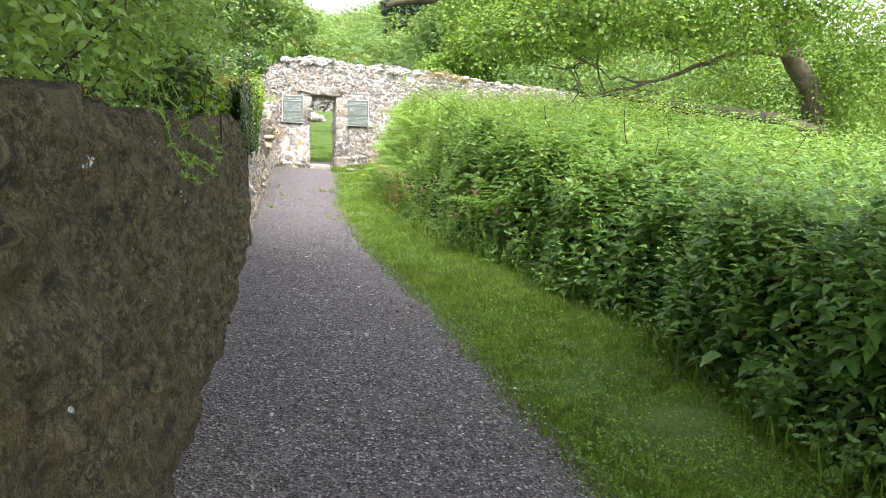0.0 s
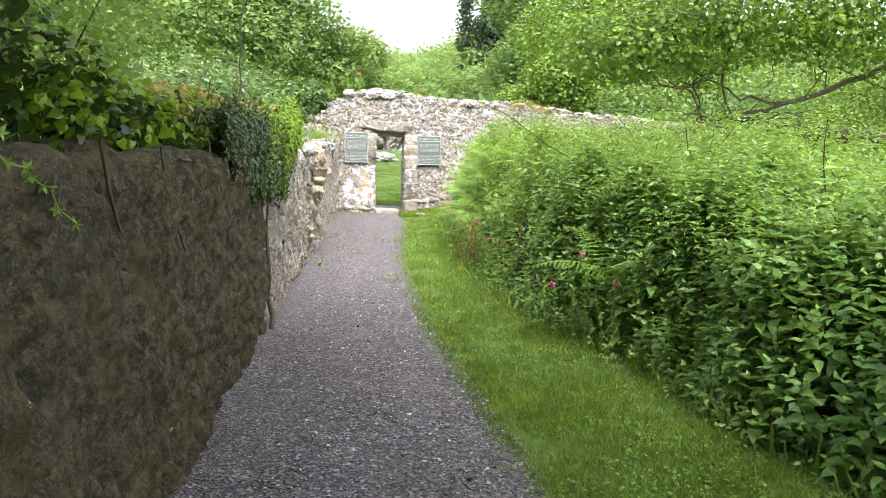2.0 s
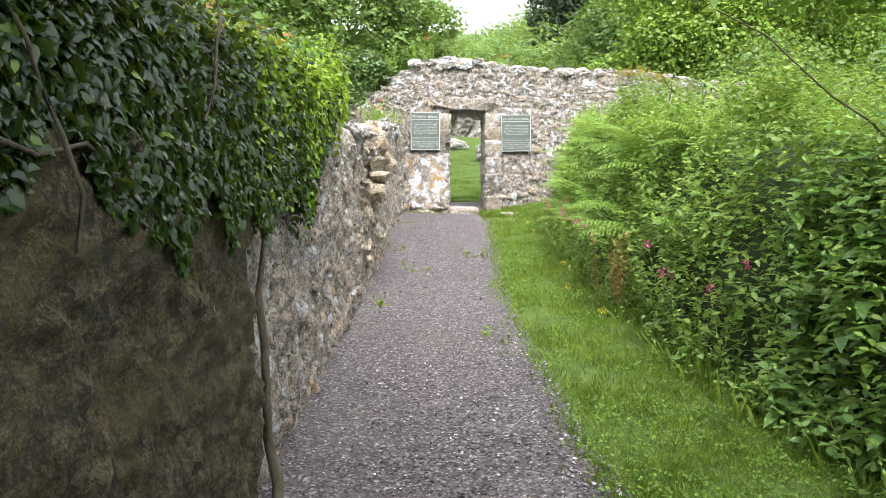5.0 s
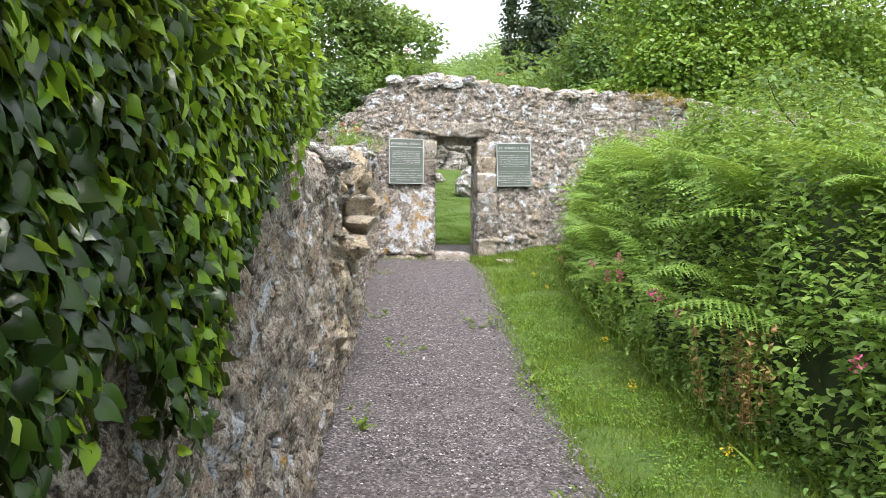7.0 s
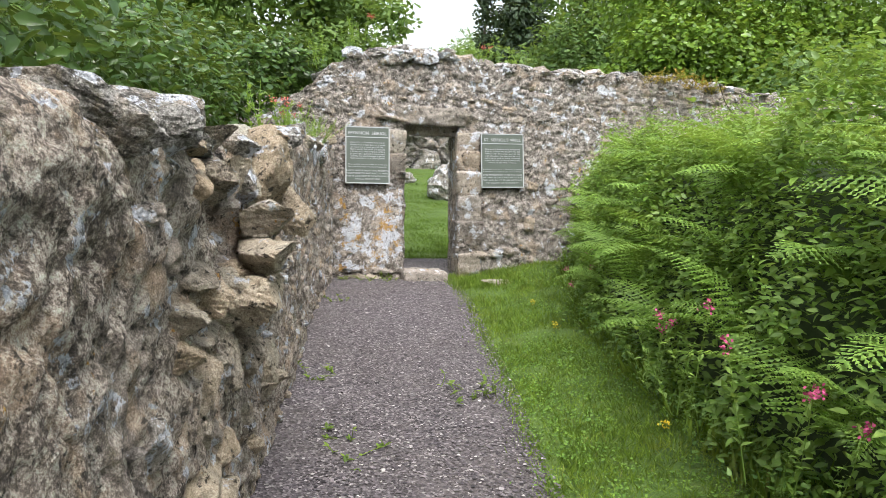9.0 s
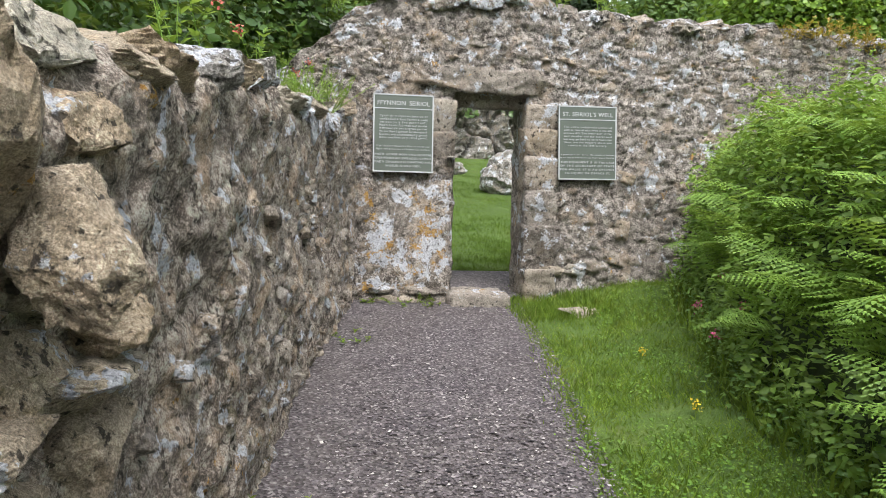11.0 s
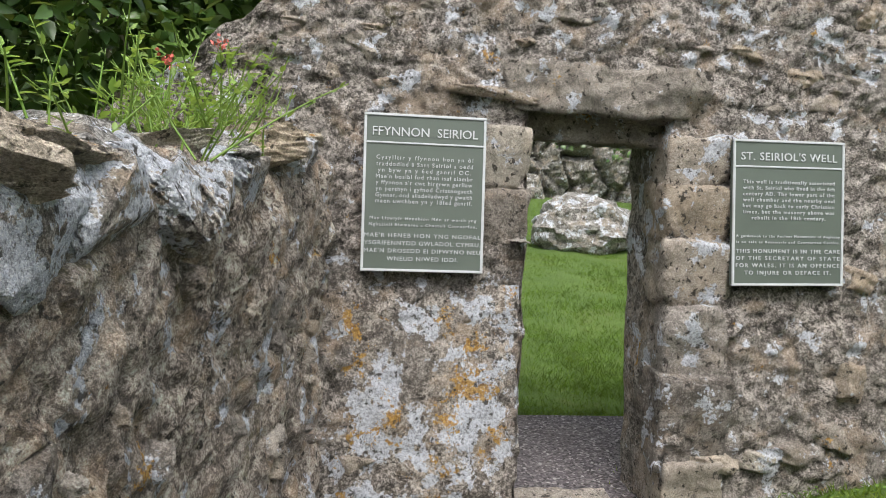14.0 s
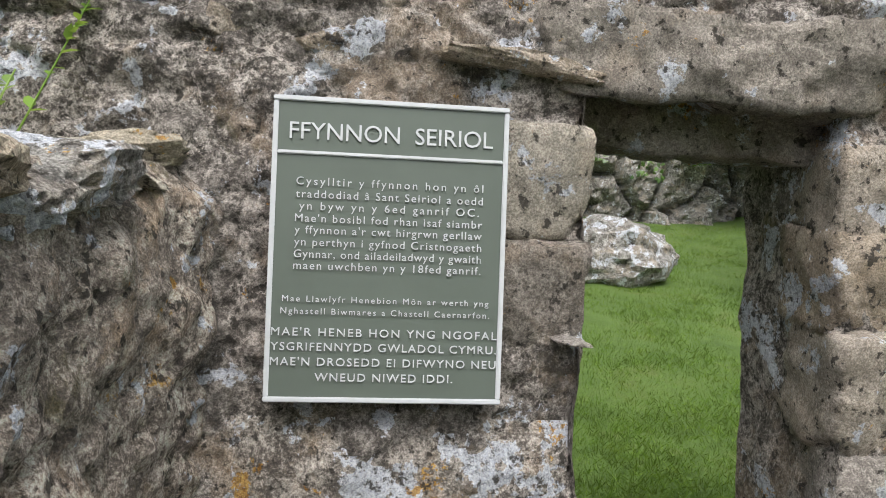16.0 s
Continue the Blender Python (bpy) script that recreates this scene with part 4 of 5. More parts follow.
def plumes(name, n, y0, y1, tiers, reach, tmpl, size, material):
    """Upright leafy shoots: pairs of leaves in tiers, each pair set across the one below, smaller to the tip."""
    P, N = hedge_point(n, y0, y1, 0.22)
    D = unit(0.45 * N + np.array([0, 0, 1.0]) + R.normal(0, 0.25, (n, 3)))
    turn, tall = 2 * np.pi * R.random(n), reach * (0.6 + 0.7 * R.random(n))
    Q, A, U, S = [], [], [], []
    for t in range(tiers):
        f = t / (tiers - 1)
        for half in (0, 1):
            ang = turn + t * np.pi / 2 + half * np.pi + R.normal(0, 0.25, n)
            flat = np.stack([np.cos(ang), np.sin(ang), np.zeros(n)], -1)
            Q.append(P + D * (tall * (f - 0.45))[:, None])
            A.append(flat + D * (-0.1 + 0.9 * f * f) - np.array([0, 0, 0.4 * (1 - f)]) + R.normal(0, 0.15, (n, 3)))
            U.append(D + 0.4 * flat)
            S.append(size * (1 - 0.68 * f) * (0.75 + 0.5 * R.random(n)))
    return spread(name, tmpl[0], tmpl[1], np.concatenate(Q), np.concatenate(A), np.concatenate(U), np.concatenate(S), material)


part("nettle_leaves", plumes("nettle_leaves", 3800, -19.5, -9.5, 6, 0.38, NETTLE, 0.115, M_NETTLE), bed, "toothed dark green nettle leaves in tiers")
part("willowherb_leaves", plumes("willowherb_leaves", 3300, -12.5, 0.2, 8, 0.34, LEAF, 0.07, M_FERN), bed, "pale narrow leaves on upright shoots")
P, N = hedge_point(40000, -13.0, 0.2, 0.2)
part("bramble_leaves", leaves_on("bramble_leaves", LEAF, P, N, 0.052, M_BRAMBLE), bed, "mid-green bramble leaves")
P, N = hedge_point(9000, -19.5, -12.0, 0.15)
part("nettle_leaves", leaves_on("nettle_leaves", NETTLE, P, N, 0.06, M_NETTLE), bed, "toothed dark green nettle leaves")
# low growth at the foot
n = 6000
y = -18 + 18 * R.random(n)
x = along(HEDGE_LINE, y) + 0.05 + 0.1 * R.normal(size=n)
Pf = np.stack([x, y, ground_z(x, y) + 0.02 + 0.18 * R.random(n)], -1)
part("low_leaves", leaves_on("low_leaves", NETTLE, Pf, np.tile([-0.5, 0, 1.0], (n, 1)), 0.032, M_NETTLE), bed, "low weeds at the foot")


def frond_mesh(length, seed):
    """One bracken frond: an arching stalk with paired, toothed side leaves that shrink to the tip."""
    rng = np.random.default_rng(seed)
    V, F = [], []

    def tri(*p):
        F.append((len(V), len(V) + 1, len(V) + 2))
        V.extend(p)
    n = 26
    pts = []
    for i in range(n + 1):
        s = i / n
        a = 1.25 - 1.5 * s
        pts.append(np.array([0.0, 0.0, 0.0]) if i == 0 else pts[-1] + length / n * np.array([0, math.cos(a), math.sin(a)]))
    for i in range(n):
        w = 0.004 * (1 - i / n) + 0.001
        a, b = pts[i], pts[i + 1]
        tri(a + (-w, 0, 0), a + (w, 0, 0), b)
        if i < 5:
            continue
        s = (i - 5) / (n - 5)
        reach = length * 0.34 * (1 - s) ** 0.85 * (0.85 + 0.3 * rng.random()) + 0.008
        fwd = (pts[i + 1] - pts[i]) / np.linalg.norm(pts[i + 1] - pts[i])
        for side in (-1, 1):
            d = np.array([side, 0, 0]) * 0.93 + fwd * (0.3 + 0.15 * rng.random()) + np.array([0, 0, -0.15 - 0.1 * rng.random()])
            q = max(4, int(13 * (1 - s)))
            for k in range(q):
                o = a + d * reach * k / q
                step = d * reach / q
                half = length / n * 0.47 * (1 - 0.75 * k / q)
                for t in (-1, 1):
                    tri(o, o + step * 1.05, o + step * 0.75 + fwd * t * half + np.array([0, 0, -0.004]))
    return tris("frond", np.array(V), np.array(F), M_FERN)


FRONDS = [frond_mesh(l, s) for l, s in ((0.85, 1), (0.7, 2), (0.6, 3), (0.95, 4))]


def fern(x, y, z, seed, count, facing):
    rng = random.Random(seed)
    f = thing("bracken_fern", "bright green bracken fern leaning out of the bank", "fern", (x, y, z), "ferns along the verge")
    for k in range(count):
        ob = part("frond", rng.choice(FRONDS), f)
        ob.matrix_basis = Matrix.LocRotScale((0, 0, 0), Euler((rng.uniform(-0.25, 0.3), rng.uniform(-0.3, 0.3), facing + rng.uniform(-1.5, 1.5))), [rng.uniform(0.75, 1.1)] * 3)
    return f


rr = random.Random(21)
for y, d, z in ((-11.1, 0.3, 0.42), (-8.1, 0.3, 0.6), (-7.2, 0.35, 0.55), (-6.5, 0.25, 0.7), (-6.1, 0.15, 0.35), (-5.6, 0.5, 0.9), (-5.2, 0.2, 0.55), (-4.7, 0.35, 0.8), (-4.4, 0.1, 0.35),
                (-3.9, 0.3, 0.75), (-3.6, 0.2, 0.5), (-3.3, 0.5, 0.95), (-3.0, 0.25, 0.6), (-2.7, 0.15, 0.35), (-2.5, 0.45, 0.85), (-2.1, 0.3, 0.6), (-1.8, 0.5, 0.8), (-1.5, 0.3, 0.45), (-1.2, 0.55, 0.75), (-0.8, 0.5, 0.5), (-0.5, 0.7, 0.6),
                (-6.8, 0.7, 1.05), (-5.0, 0.8, 1.1), (-4.0, 0.9, 1.1), (-2.9, 0.9, 1.05), (-2.0, 1.0, 0.95), (-7.8, 0.8, 1.0), (-1.6, 0.75, 1.2), (-2.3, 0.6, 1.35), (-3.1, 0.55, 1.5), (-3.5, 0.75, 1.55), (-4.2, 0.6, 1.5), (-4.8, 0.45, 1.4), (-5.4, 0.7, 1.55), (-6.0, 0.5, 1.45), (-6.6, 0.4, 1.3), (-2.7, 0.9, 1.5), (-1.1, 0.9, 1.15), (-7.5, 0.6, 1.4), (-3.8, 1.1, 1.6), (-5.2, 1.2, 1.6)):
    x = float(along(HEDGE_LINE, y)) + d - 0.02
    fern(x, y, float(ground_z(x, y)) + z * 0.8, int(-y * 100), rr.choice((4, 5, 6)), 1.57)


# ---- ivy and scrub on the side wall ----
def blob_points(n, centre, radii, shell=0.45):
    d = unit(R.normal(size=(n, 3)))
    r = 1 - shell * R.random(n) ** 2
    lump = np.array([fbm(*(3 * q), 0.9, 3) for q in d]) * 0.25
    return np.asarray(centre) + d * np.asarray(radii) * (r + lump)[:, None], d


def ivy_mass(name, label, blobs, size, material, leaf=IVY, per=2600, stems=14, keep=None):
    ob = thing(name, label, "ivy")
    Ps, Ns = [], []
    for c, r, k in blobs:
        p, d = blob_points(int(per * k), c, r)
        Ps.append(p), Ns.append(d)
    P, N = np.concatenate(Ps), np.concatenate(Ns)
    ok = P[:, 0] > along(WALL_LINE, np.minimum(P[:, 1], 0)) + 0.0
    ok |= P[:, 2] > top_side(P[:, 1])
    ok &= P[:, 0] < along(WALL_LINE, P[:, 1]) + np.interp(P[:, 1], [-10.2, -9.7, -9.0, -8.2], [-0.04, 0.0, 0.03, 0.02])
    P, N = P[ok], N[ok]
    part("leaves", leaves_on("leaves", leaf, P, N, size, material, 0.9, 0.5), ob)
    for k in range(stems):
        c, r, _ = blobs[k % len(blobs)]
        a = np.asarray(c) + R.normal(size=3) * np.asarray(r) * 0.5
        a[1] = max(a[1], -9.6) if c[1] > -10.2 else a[1]
        b = a + np.array([0, abs(R.normal()) * 0.5, R.normal() * 0.3])
        a[0] = min(a[0], float(along(WALL_LINE, a[1])) + 0.04)
        b[0] = min(b[0], float(along(WALL_LINE, b[1])) + 0.04)
        part("stem", tubes("stem", [(wiggle(a, b, 7, 0.05), np.linspace(0.006, 0.003, 7))], M_BARK, 5), ob, "bare woody ivy stem")
    return ob


def on_wall(y, dx, z):
    return (float(along(WALL_LINE, y)) + dx, y, z)


# the hump of glossy ivy, spilling down the face
def ivy_sheet(label, n, y0, y1, low, high, size, material, out, stems):
    ob = thing("ivy", label, "ivy")
    y = y0 + (y1 - y0) * R.random(n)
    low = low + np.clip((-10.9 - y) / 1.1, 0, 1) * 0.35 + 0.34 * np.clip((y + 9.4) / 0.8, 0, 1)
    lo = low + 0.16 * np.array([fbm(0, a, 2, 3.0, 3) for a in y]) + 0.35 * np.clip((y - y1 + 0.35) / 0.35, 0, 1) ** 2
    high = np.minimum(high, np.interp(y, [-12.0, -10.2, -9.3, -8.8, -8.1], [1.62, 1.62, 1.58, 1.5, 1.40])) + 0.04 * np.array([fbm(3, a, 7, 4.0, 2) for a in y])
    z = lo + (high - lo) * R.random(n) ** 0.85
    over = np.clip((z - 1.4) / np.maximum(high - 1.4, 0.08), 0, 1)
    x = along(WALL_LINE, y) + side_out(y) * 0.4 + out * R.random(n) - 0.35 * over * R.random(n) ** 1.5
    x = np.minimum(x, along(WALL_LINE, y) + np.interp(y, [-10.5, -9.8, -9.2, -8.2], [0.03, 0.05, 0.09, 0.09]))
    P = np.stack([x, y, z + 0.05 * over * R.normal(size=n)], -1)
    N = unit(np.stack([1 - 0.5 * over, -0.1 + 0.3 * R.normal(size=n), 0.35 + over], -1))
    A = np.stack([0.3 + 0.4 * R.normal(size=n), 0.6 * R.normal(size=n), -0.9 + 0.45 * R.normal(size=n) + 0.7 * over], -1)
    U = N + R.normal(0, 0.5, (n, 3))
    part("leaves", spread("leaves", IVY[0], IVY[1], P, A, U, size * (0.5 + 0.8 * R.random(n)), material), ob)
    for k in range(stems):
        a = y0 + (y1 - y0) * R.random()
        p, q = on_wall(a, 0.03, 1.0 + 0.2 * R.random()), on_wall(a + 0.2 * R.normal(), 0.0, 1.55)
        part("stem", tubes("stem", [(wiggle(p, q, 8, 0.05), np.linspace(0.005, 0.003, 8))], M_BARK, 5), ob, "bare woody ivy stem")
    return ob


# Dark leaf colour stands for shade; crest and far end take the sunlit one.
ivy_sheet("glossy dark ivy hanging thickly over the wall", 21000, -12.0, -8.4, 1.05, 1.8, 0.027, M_IVY_SHADE, 0.12, 6)
ivy_sheet("crest of the hanging ivy, coloured a sunlit yellow-green", 5200, -10.3, -8.2, 1.36, 1.95, 0.028, M_IVY_SUNLIT, 0.13, 1)
ivy_sheet("bright ivy leaves scattered down the hanging mass", 900, -10.4, -8.3, 1.05, 1.5, 0.027, M_IVY_SUNLIT, 0.13, 0)
ivy_sheet("end of the hanging ivy, leaves coloured as if sunlit", 3200, -9.5, -8.2, 1.15, 1.95, 0.029, M_IVY_SUNLIT, 0.15, 0)
ivy_sheet("thin trailing ends of ivy low on the wall face", 200, -9.2, -7.9, 0.95, 1.35, 0.03, M_IVY_SUNLIT, 0.03, 0)
ivy_mass("ivy", "bright green ivy along the crest of the wall", [(on_wall(y, -0.12, 1.55), (0.26, 0.6, 0.12), 0.8) for y in (-10.2, -11.2, -12.2, -13.2)], 0.034, M_IVY_SUNLIT, stems=4)
ivy_mass("ivy", "dark ivy creeping along the wall top", [(on_wall(y, 0.0, 1.42), (0.24, 0.75, 0.17), 1.4) for y in (-10.8, -11.9, -13.0)] + [(on_wall(-14.1, 0.0, 1.52), (0.28, 0.75, 0.24), 1.4)] + [(on_wall(y, 0.05, 1.32), (0.14, 0.5, 0.2), 0.5) for y in (-10.7, -12.2, -13.6)], 0.036, M_IVY_SHADE, stems=10)
ivy_mass("dry_creeper", "reddish drying creeper along the wall top", [(on_wall(y, -0.22, 1.62), (0.28, 0.5, 0.1), 0.3) for y in (-9.8, -10.5, -11.3, -12.2)], 0.04, M_RED, LEAF, stems=10)


def scrub(name, label, blobs, size, material, leaf, limbs, per=1400, category="shrub", at=(0, 0, 0)):
    ob = thing(name, label, category, at)
    ob.location = (0, 0, 0)
    Ps, Ns = [], []
    for c, r, k in blobs:
        p, d = blob_points(int(per * k), c, r, 0.75)
        Ps.append(p), Ns.append(d)
    P, N = np.concatenate(Ps), np.concatenate(Ns)
    part("crown", leaves_on("crown", leaf, P, N, size, material, 0.4, 0.8), ob)
    for limb in limbs:
        part("limb", tubes("limb", [limb], M_BARK, 6), ob, "bare woody stem")
    return ob


scrub("bramble_thicket", "tangled cleavers and bramble overhanging the wall", [(on_wall(y, -0.4, 1.9), (0.42, 0.9, 0.5), 5.0) for y in (-13.4, -14.4, -15.6, -16.8)], 0.034, M_BRAMBLE, LEAF,
      [(wiggle(on_wall(-13.4 - 0.1 * k, -0.4, 1.5), on_wall(-13.3 - 0.1 * k + R.normal() * 0.5, -0.2 + 0.12 * R.normal(), 1.6 + 0.8 * R.random()), 9, 0.22), np.linspace(0.006, 0.002, 9)) for k in range(40)])
scrub("tall_shrub", "leafy shrub rising behind the wall", [((-3.9, -14.0, 2.9), (1.0, 1.4, 1.1), 3), ((-5.2, -7.0, 2.8), (1.0, 1.6, 0.8), 2.5), ((-4.2, -16.6, 3.0), (1.1, 1.4, 1.2), 3)], 0.06, M_TREE, LEAF,
      [(wiggle((-3.9, -13.2 - 0.5 * k, 1.3), (-3.7 + 0.4 * R.normal(), -13.4 - 0.5 * k, 3.2), 9, 0.3), np.linspace(0.03, 0.008, 9)) for k in range(8)])
scrub("evergreen_shrub", "dark glossy evergreen shrub over the wall corner", [((-2.3, 0.3, 2.15), (0.85, 0.7, 0.62), 4), ((-3.2, -0.3, 2.3), (1.0, 0.9, 0.8), 4), ((-1.45, 0.75, 2.35), (0.5, 0.5, 0.35), 2), ((-2.6, -1.4, 1.9), (0.9, 1.1, 0.6), 3), ((-3.0, -3.0, 1.9), (1.0, 1.2, 0.7), 3), ((-3.2, -5.0, 1.9), (1.0, 1.3, 0.6), 3)], 0.085, M_LAUREL, LEAF,
      [(wiggle((-2.4, 0.2, 1.0), (-2.2, 0.2, 2.4), 6, 0.1), np.linspace(0.04, 0.015, 6))], 1500)


# ---- trees ----
def tree(name, label, base, limbs, blobs, size, material, leaf=BROAD, per=1500, droop=0.4):
    ob = thing(name, label, "tree")
    part("trunk", tubes("trunk", limbs[:1], M_BARK, 10), ob, "rough brown trunk")
    for limb in limbs[1:10]:
        part("limb", tubes("limb", [limb], M_BARK, 8), ob, "crooked mossy limb")
    if limbs[10:]:
        tagged(part("twigs", tubes("twigs", limbs[10:], M_BARK, 5), ob, "fine bare twigs"), kind="stuff")
    Ps, Ns = [], []
    for c, r, k in blobs:
        p, d = blob_points(int(per * k), c, r, 0.8)
        Ps.append(p), Ns.append(d)
    part("crown", leaves_on("crown", leaf, np.concatenate(Ps), np.concatenate(Ns), size, material, droop, 0.8), ob)
    return ob


def sprays(ends, n=5, reach=0.7):
    out = []
    for e in ends:
        for _ in range(n):
            b = np.asarray(e) + R.normal(0, reach, 3) * np.array([1, 1, 0.6])
            out.append((wiggle(e, b, 6, 0.15), np.linspace(0.012, 0.003, 6)))
    return out


fork = (4.05, -6.9, 1.92)
tree("alder_tree", "leaning tree with low spreading mossy limbs over the nettles", (9.4, -6, 0),
     [(np.concatenate([wiggle((9.6, -6, 0.1), (9.1, -6, 1.9), 6, 0.1), wiggle((8.9, -6, 2.4), (7.3, -6.1, 4.1), 6, 0.15), wiggle((6.9, -6.2, 4.8), (5.6, -6.4, 6.5), 4, 0.15)]), np.linspace(0.26, 0.13, 16)),
      (np.concatenate([wiggle((9.0, -6.2, 1.5), (6.6, -6.9, 1.75), 7, 0.1), wiggle((6.3, -6.9, 1.76), (5.4, -6.9, 1.83), 4, 0.05), wiggle((5.1, -6.9, 1.84), fork, 5, 0.05)]), np.linspace(0.13, 0.035, 16)),
      (wiggle((6.3, -6.9, 1.76), (4.6, -6.7, 1.78), 7, 0.08, 0.05), np.linspace(0.08, 0.03, 7)),
      (np.concatenate([wiggle((8.3, -6.3, 3.0), (5.9, -6.9, 2.58), 7, 0.12), wiggle((5.6, -6.9, 2.5), (4.7, -6.9, 2.17), 4, 0.05), wiggle((4.4, -6.9, 2.05), (3.35, -7.0, 1.86), 5, 0.05)]), np.linspace(0.06, 0.014, 16)),
      (np.concatenate([wiggle((4.1, -7.0, 4.3), (3.84, -6.9, 3.2), 5, 0.06), wiggle((3.8, -6.9, 2.9), (3.73, -6.9, 2.38), 4, 0.05), wiggle((3.8, -6.9, 2.15), (4.0, -6.9, 1.9), 3, 0.03)]), np.linspace(0.04, 0.01, 12)),
      (wiggle((6.9, -6.2, 4.6), (4.1, -7.0, 4.3), 9, 0.2), np.linspace(0.08, 0.035, 9)),
      (wiggle((5.6, -6.9, 3.0), (2.9, -7.1, 3.0), 9, 0.2), np.linspace(0.03, 0.01, 9)),
      (wiggle((4.1, -7.0, 4.3), (1.5, -7.4, 3.9), 9, 0.3), np.linspace(0.035, 0.012, 9)),
      (wiggle((4.7, -6.9, 2.17), (3.0, -7.1, 2.6), 8, 0.15), np.linspace(0.022, 0.006, 8)),
      (wiggle((3.84, -6.9, 3.2), (2.2, -7.1, 2.7), 8, 0.15), np.linspace(0.02, 0.006, 8))] + sprays([fork, (3.4, -7.0, 1.95), (3.2, -7.1, 2.3), (4.6, -7, 3.1), (2.8, -7.2, 2.9), (3.4, -7, 3.6), (5.2, -6.8, 2.7), (2.2, -7.1, 2.8)], 9, 0.5),
     [((2.2, -7.2, 2.75), (0.95, 0.9, 0.45), 1.1), ((3.4, -7.2, 3.1), (1.1, 1.1, 0.6), 1.3), ((4.8, -7.4, 3.3), (1.2, 1.0, 0.7), 1.3), ((6.0, -7.4, 3.4), (1.2, 0.9, 0.9), 1.3), ((7.4, -7.4, 3.6), (1.0, 0.7, 0.8), 1.0), ((9.9, -6.6, 3.2), (1.2, 1.2, 1.8), 2.0), ((9.9, -5.2, 1.9), (1.8, 1.2, 1.1), 2.0), ((8.2, -4.6, 2.6), (1.4, 1.0, 1.0), 1.4), ((6.6, -7.6, 4.8), (2.2, 1.6, 0.9), 2.0), ((3.0, -7.8, 4.4), (2.0, 1.4, 0.7), 1.8), ((9.3, -6.1, 2.6), (0.6, 0.6, 1.2), 0.8)], 0.066, M_TREE, BROAD, 3100)
tree("elder_tree", "bushy yellow-green tree behind the nettles", (12, 0, 0), [(wiggle((11, 0, 0.3), (11, 0, 4), 6, 0.2), np.linspace(0.15, 0.06, 6))],
     [((8.5, -1.5, 2.0), (2.0, 1.6, 1.2), 3), ((11, 0, 2.8), (2.4, 2, 2.0), 3), ((13.5, -4, 3.0), (2.4, 2.4, 2.4), 3), ((7.0, 1.8, 2.2), (1.6, 1.0, 1.0), 2), ((14, -9, 3.4), (2.6, 2.6, 2.8), 3)], 0.1, M_TREEDK, BROAD, 2200)
branch_tree = tree("overhanging_branch", "dark crooked bough reaching over the lane", (5, -12, 0), [(np.concatenate([wiggle((9, -13, 6.2), (3, -11.6, 4.4), 8, 0.3), wiggle((2.2, -11.4, 4.0), (-0.2, -11, 2.68), 7, 0.08), wiggle((-0.35, -11, 2.58), (-0.8, -11, 2.47), 5, 0.03)]), np.concatenate([np.linspace(0.16, 0.1, 8), np.linspace(0.09, 0.06, 7), np.linspace(0.055, 0.025, 5)])),
     (wiggle((-0.45, -11, 2.55), (-0.75, -11.1, 2.75), 5, 0.05), np.linspace(0.02, 0.006, 5))], [((1.4, -11.4, 4.6), (1.4, 1.0, 0.5), 1.0), ((3.5, -11.6, 4.9), (1.8, 1.2, 0.6), 1.2)], 0.1, M_TREE, BROAD, 900)
# trees and shrubs beyond the wall
tree("ash_tree", "tall bright green tree beyond the wall", (7, 6, 0), [(wiggle((7.5, 7, 1), (7.2, 7, 7), 8, 0.3), np.linspace(0.25, 0.1, 8))],
     [((5.9, 5, 3.3), (1.1, 1.0, 0.9), 2), ((7.4, 4.6, 3.2), (1.5, 1.2, 1.1), 2.5), ((6.6, 6, 4.8), (1.8, 1.5, 1.4), 2.5), ((8.8, 5, 4.6), (1.9, 1.6, 1.8), 3), ((10.8, 4.5, 3.6), (2.0, 1.8, 1.8), 3), ((8.5, 6, 7), (2.6, 2.2, 1.8), 3), ((4.9, 5.6, 2.6), (0.9, 0.8, 0.6), 1)], 0.1, M_TREE, BROAD, 3300)
tree("sycamore_tree", "broad feathery green tree on the slope", (8, 13, 0), [(wiggle((8.0, 14, 2), (8.0, 14, 8), 8, 0.3), np.linspace(0.25, 0.1, 8))],
     [((7.2, 12.5, 4.5), (1.5, 1.4, 1.4), 2.5), ((9.0, 13, 6.4), (2.4, 2, 2.2), 2.5), ((7.6, 14, 7.6), (2.0, 2, 1.8), 2.5), ((6.7, 12, 3.2), (1.0, 1.0, 0.8), 1.5)], 0.17, M_TREEDK, LEAF, 2200)
tree("conifer_tree", "dark conifer on the skyline", (9.2, 25, 0), [(wiggle((9.3, 25, 3), (9.3, 25, 13), 8, 0.1), np.linspace(0.2, 0.05, 8))],
     [((9.3 + 0.2 * (-1) ** k, 25, 5.0 + 1.0 * k), (1.5 - 0.1 * k, 1.5 - 0.1 * k, 0.7), 1.4) for k in range(9)], 0.28, M_CONIFER, LEAF, 1100, 1.0)
tree("poplar_tree", "thin wispy tree on the skyline", (8, 26, 0), [(wiggle((7.7, 26, 4), (7.9, 26, 11), 8, 0.2), np.linspace(0.1, 0.03, 8))],
     [((7.8, 26, 6 + 1.1 * k), (0.55, 0.5, 0.7), 0.5) for k in range(5)], 0.2, M_CONIFER, LEAF, 900, 1.0)
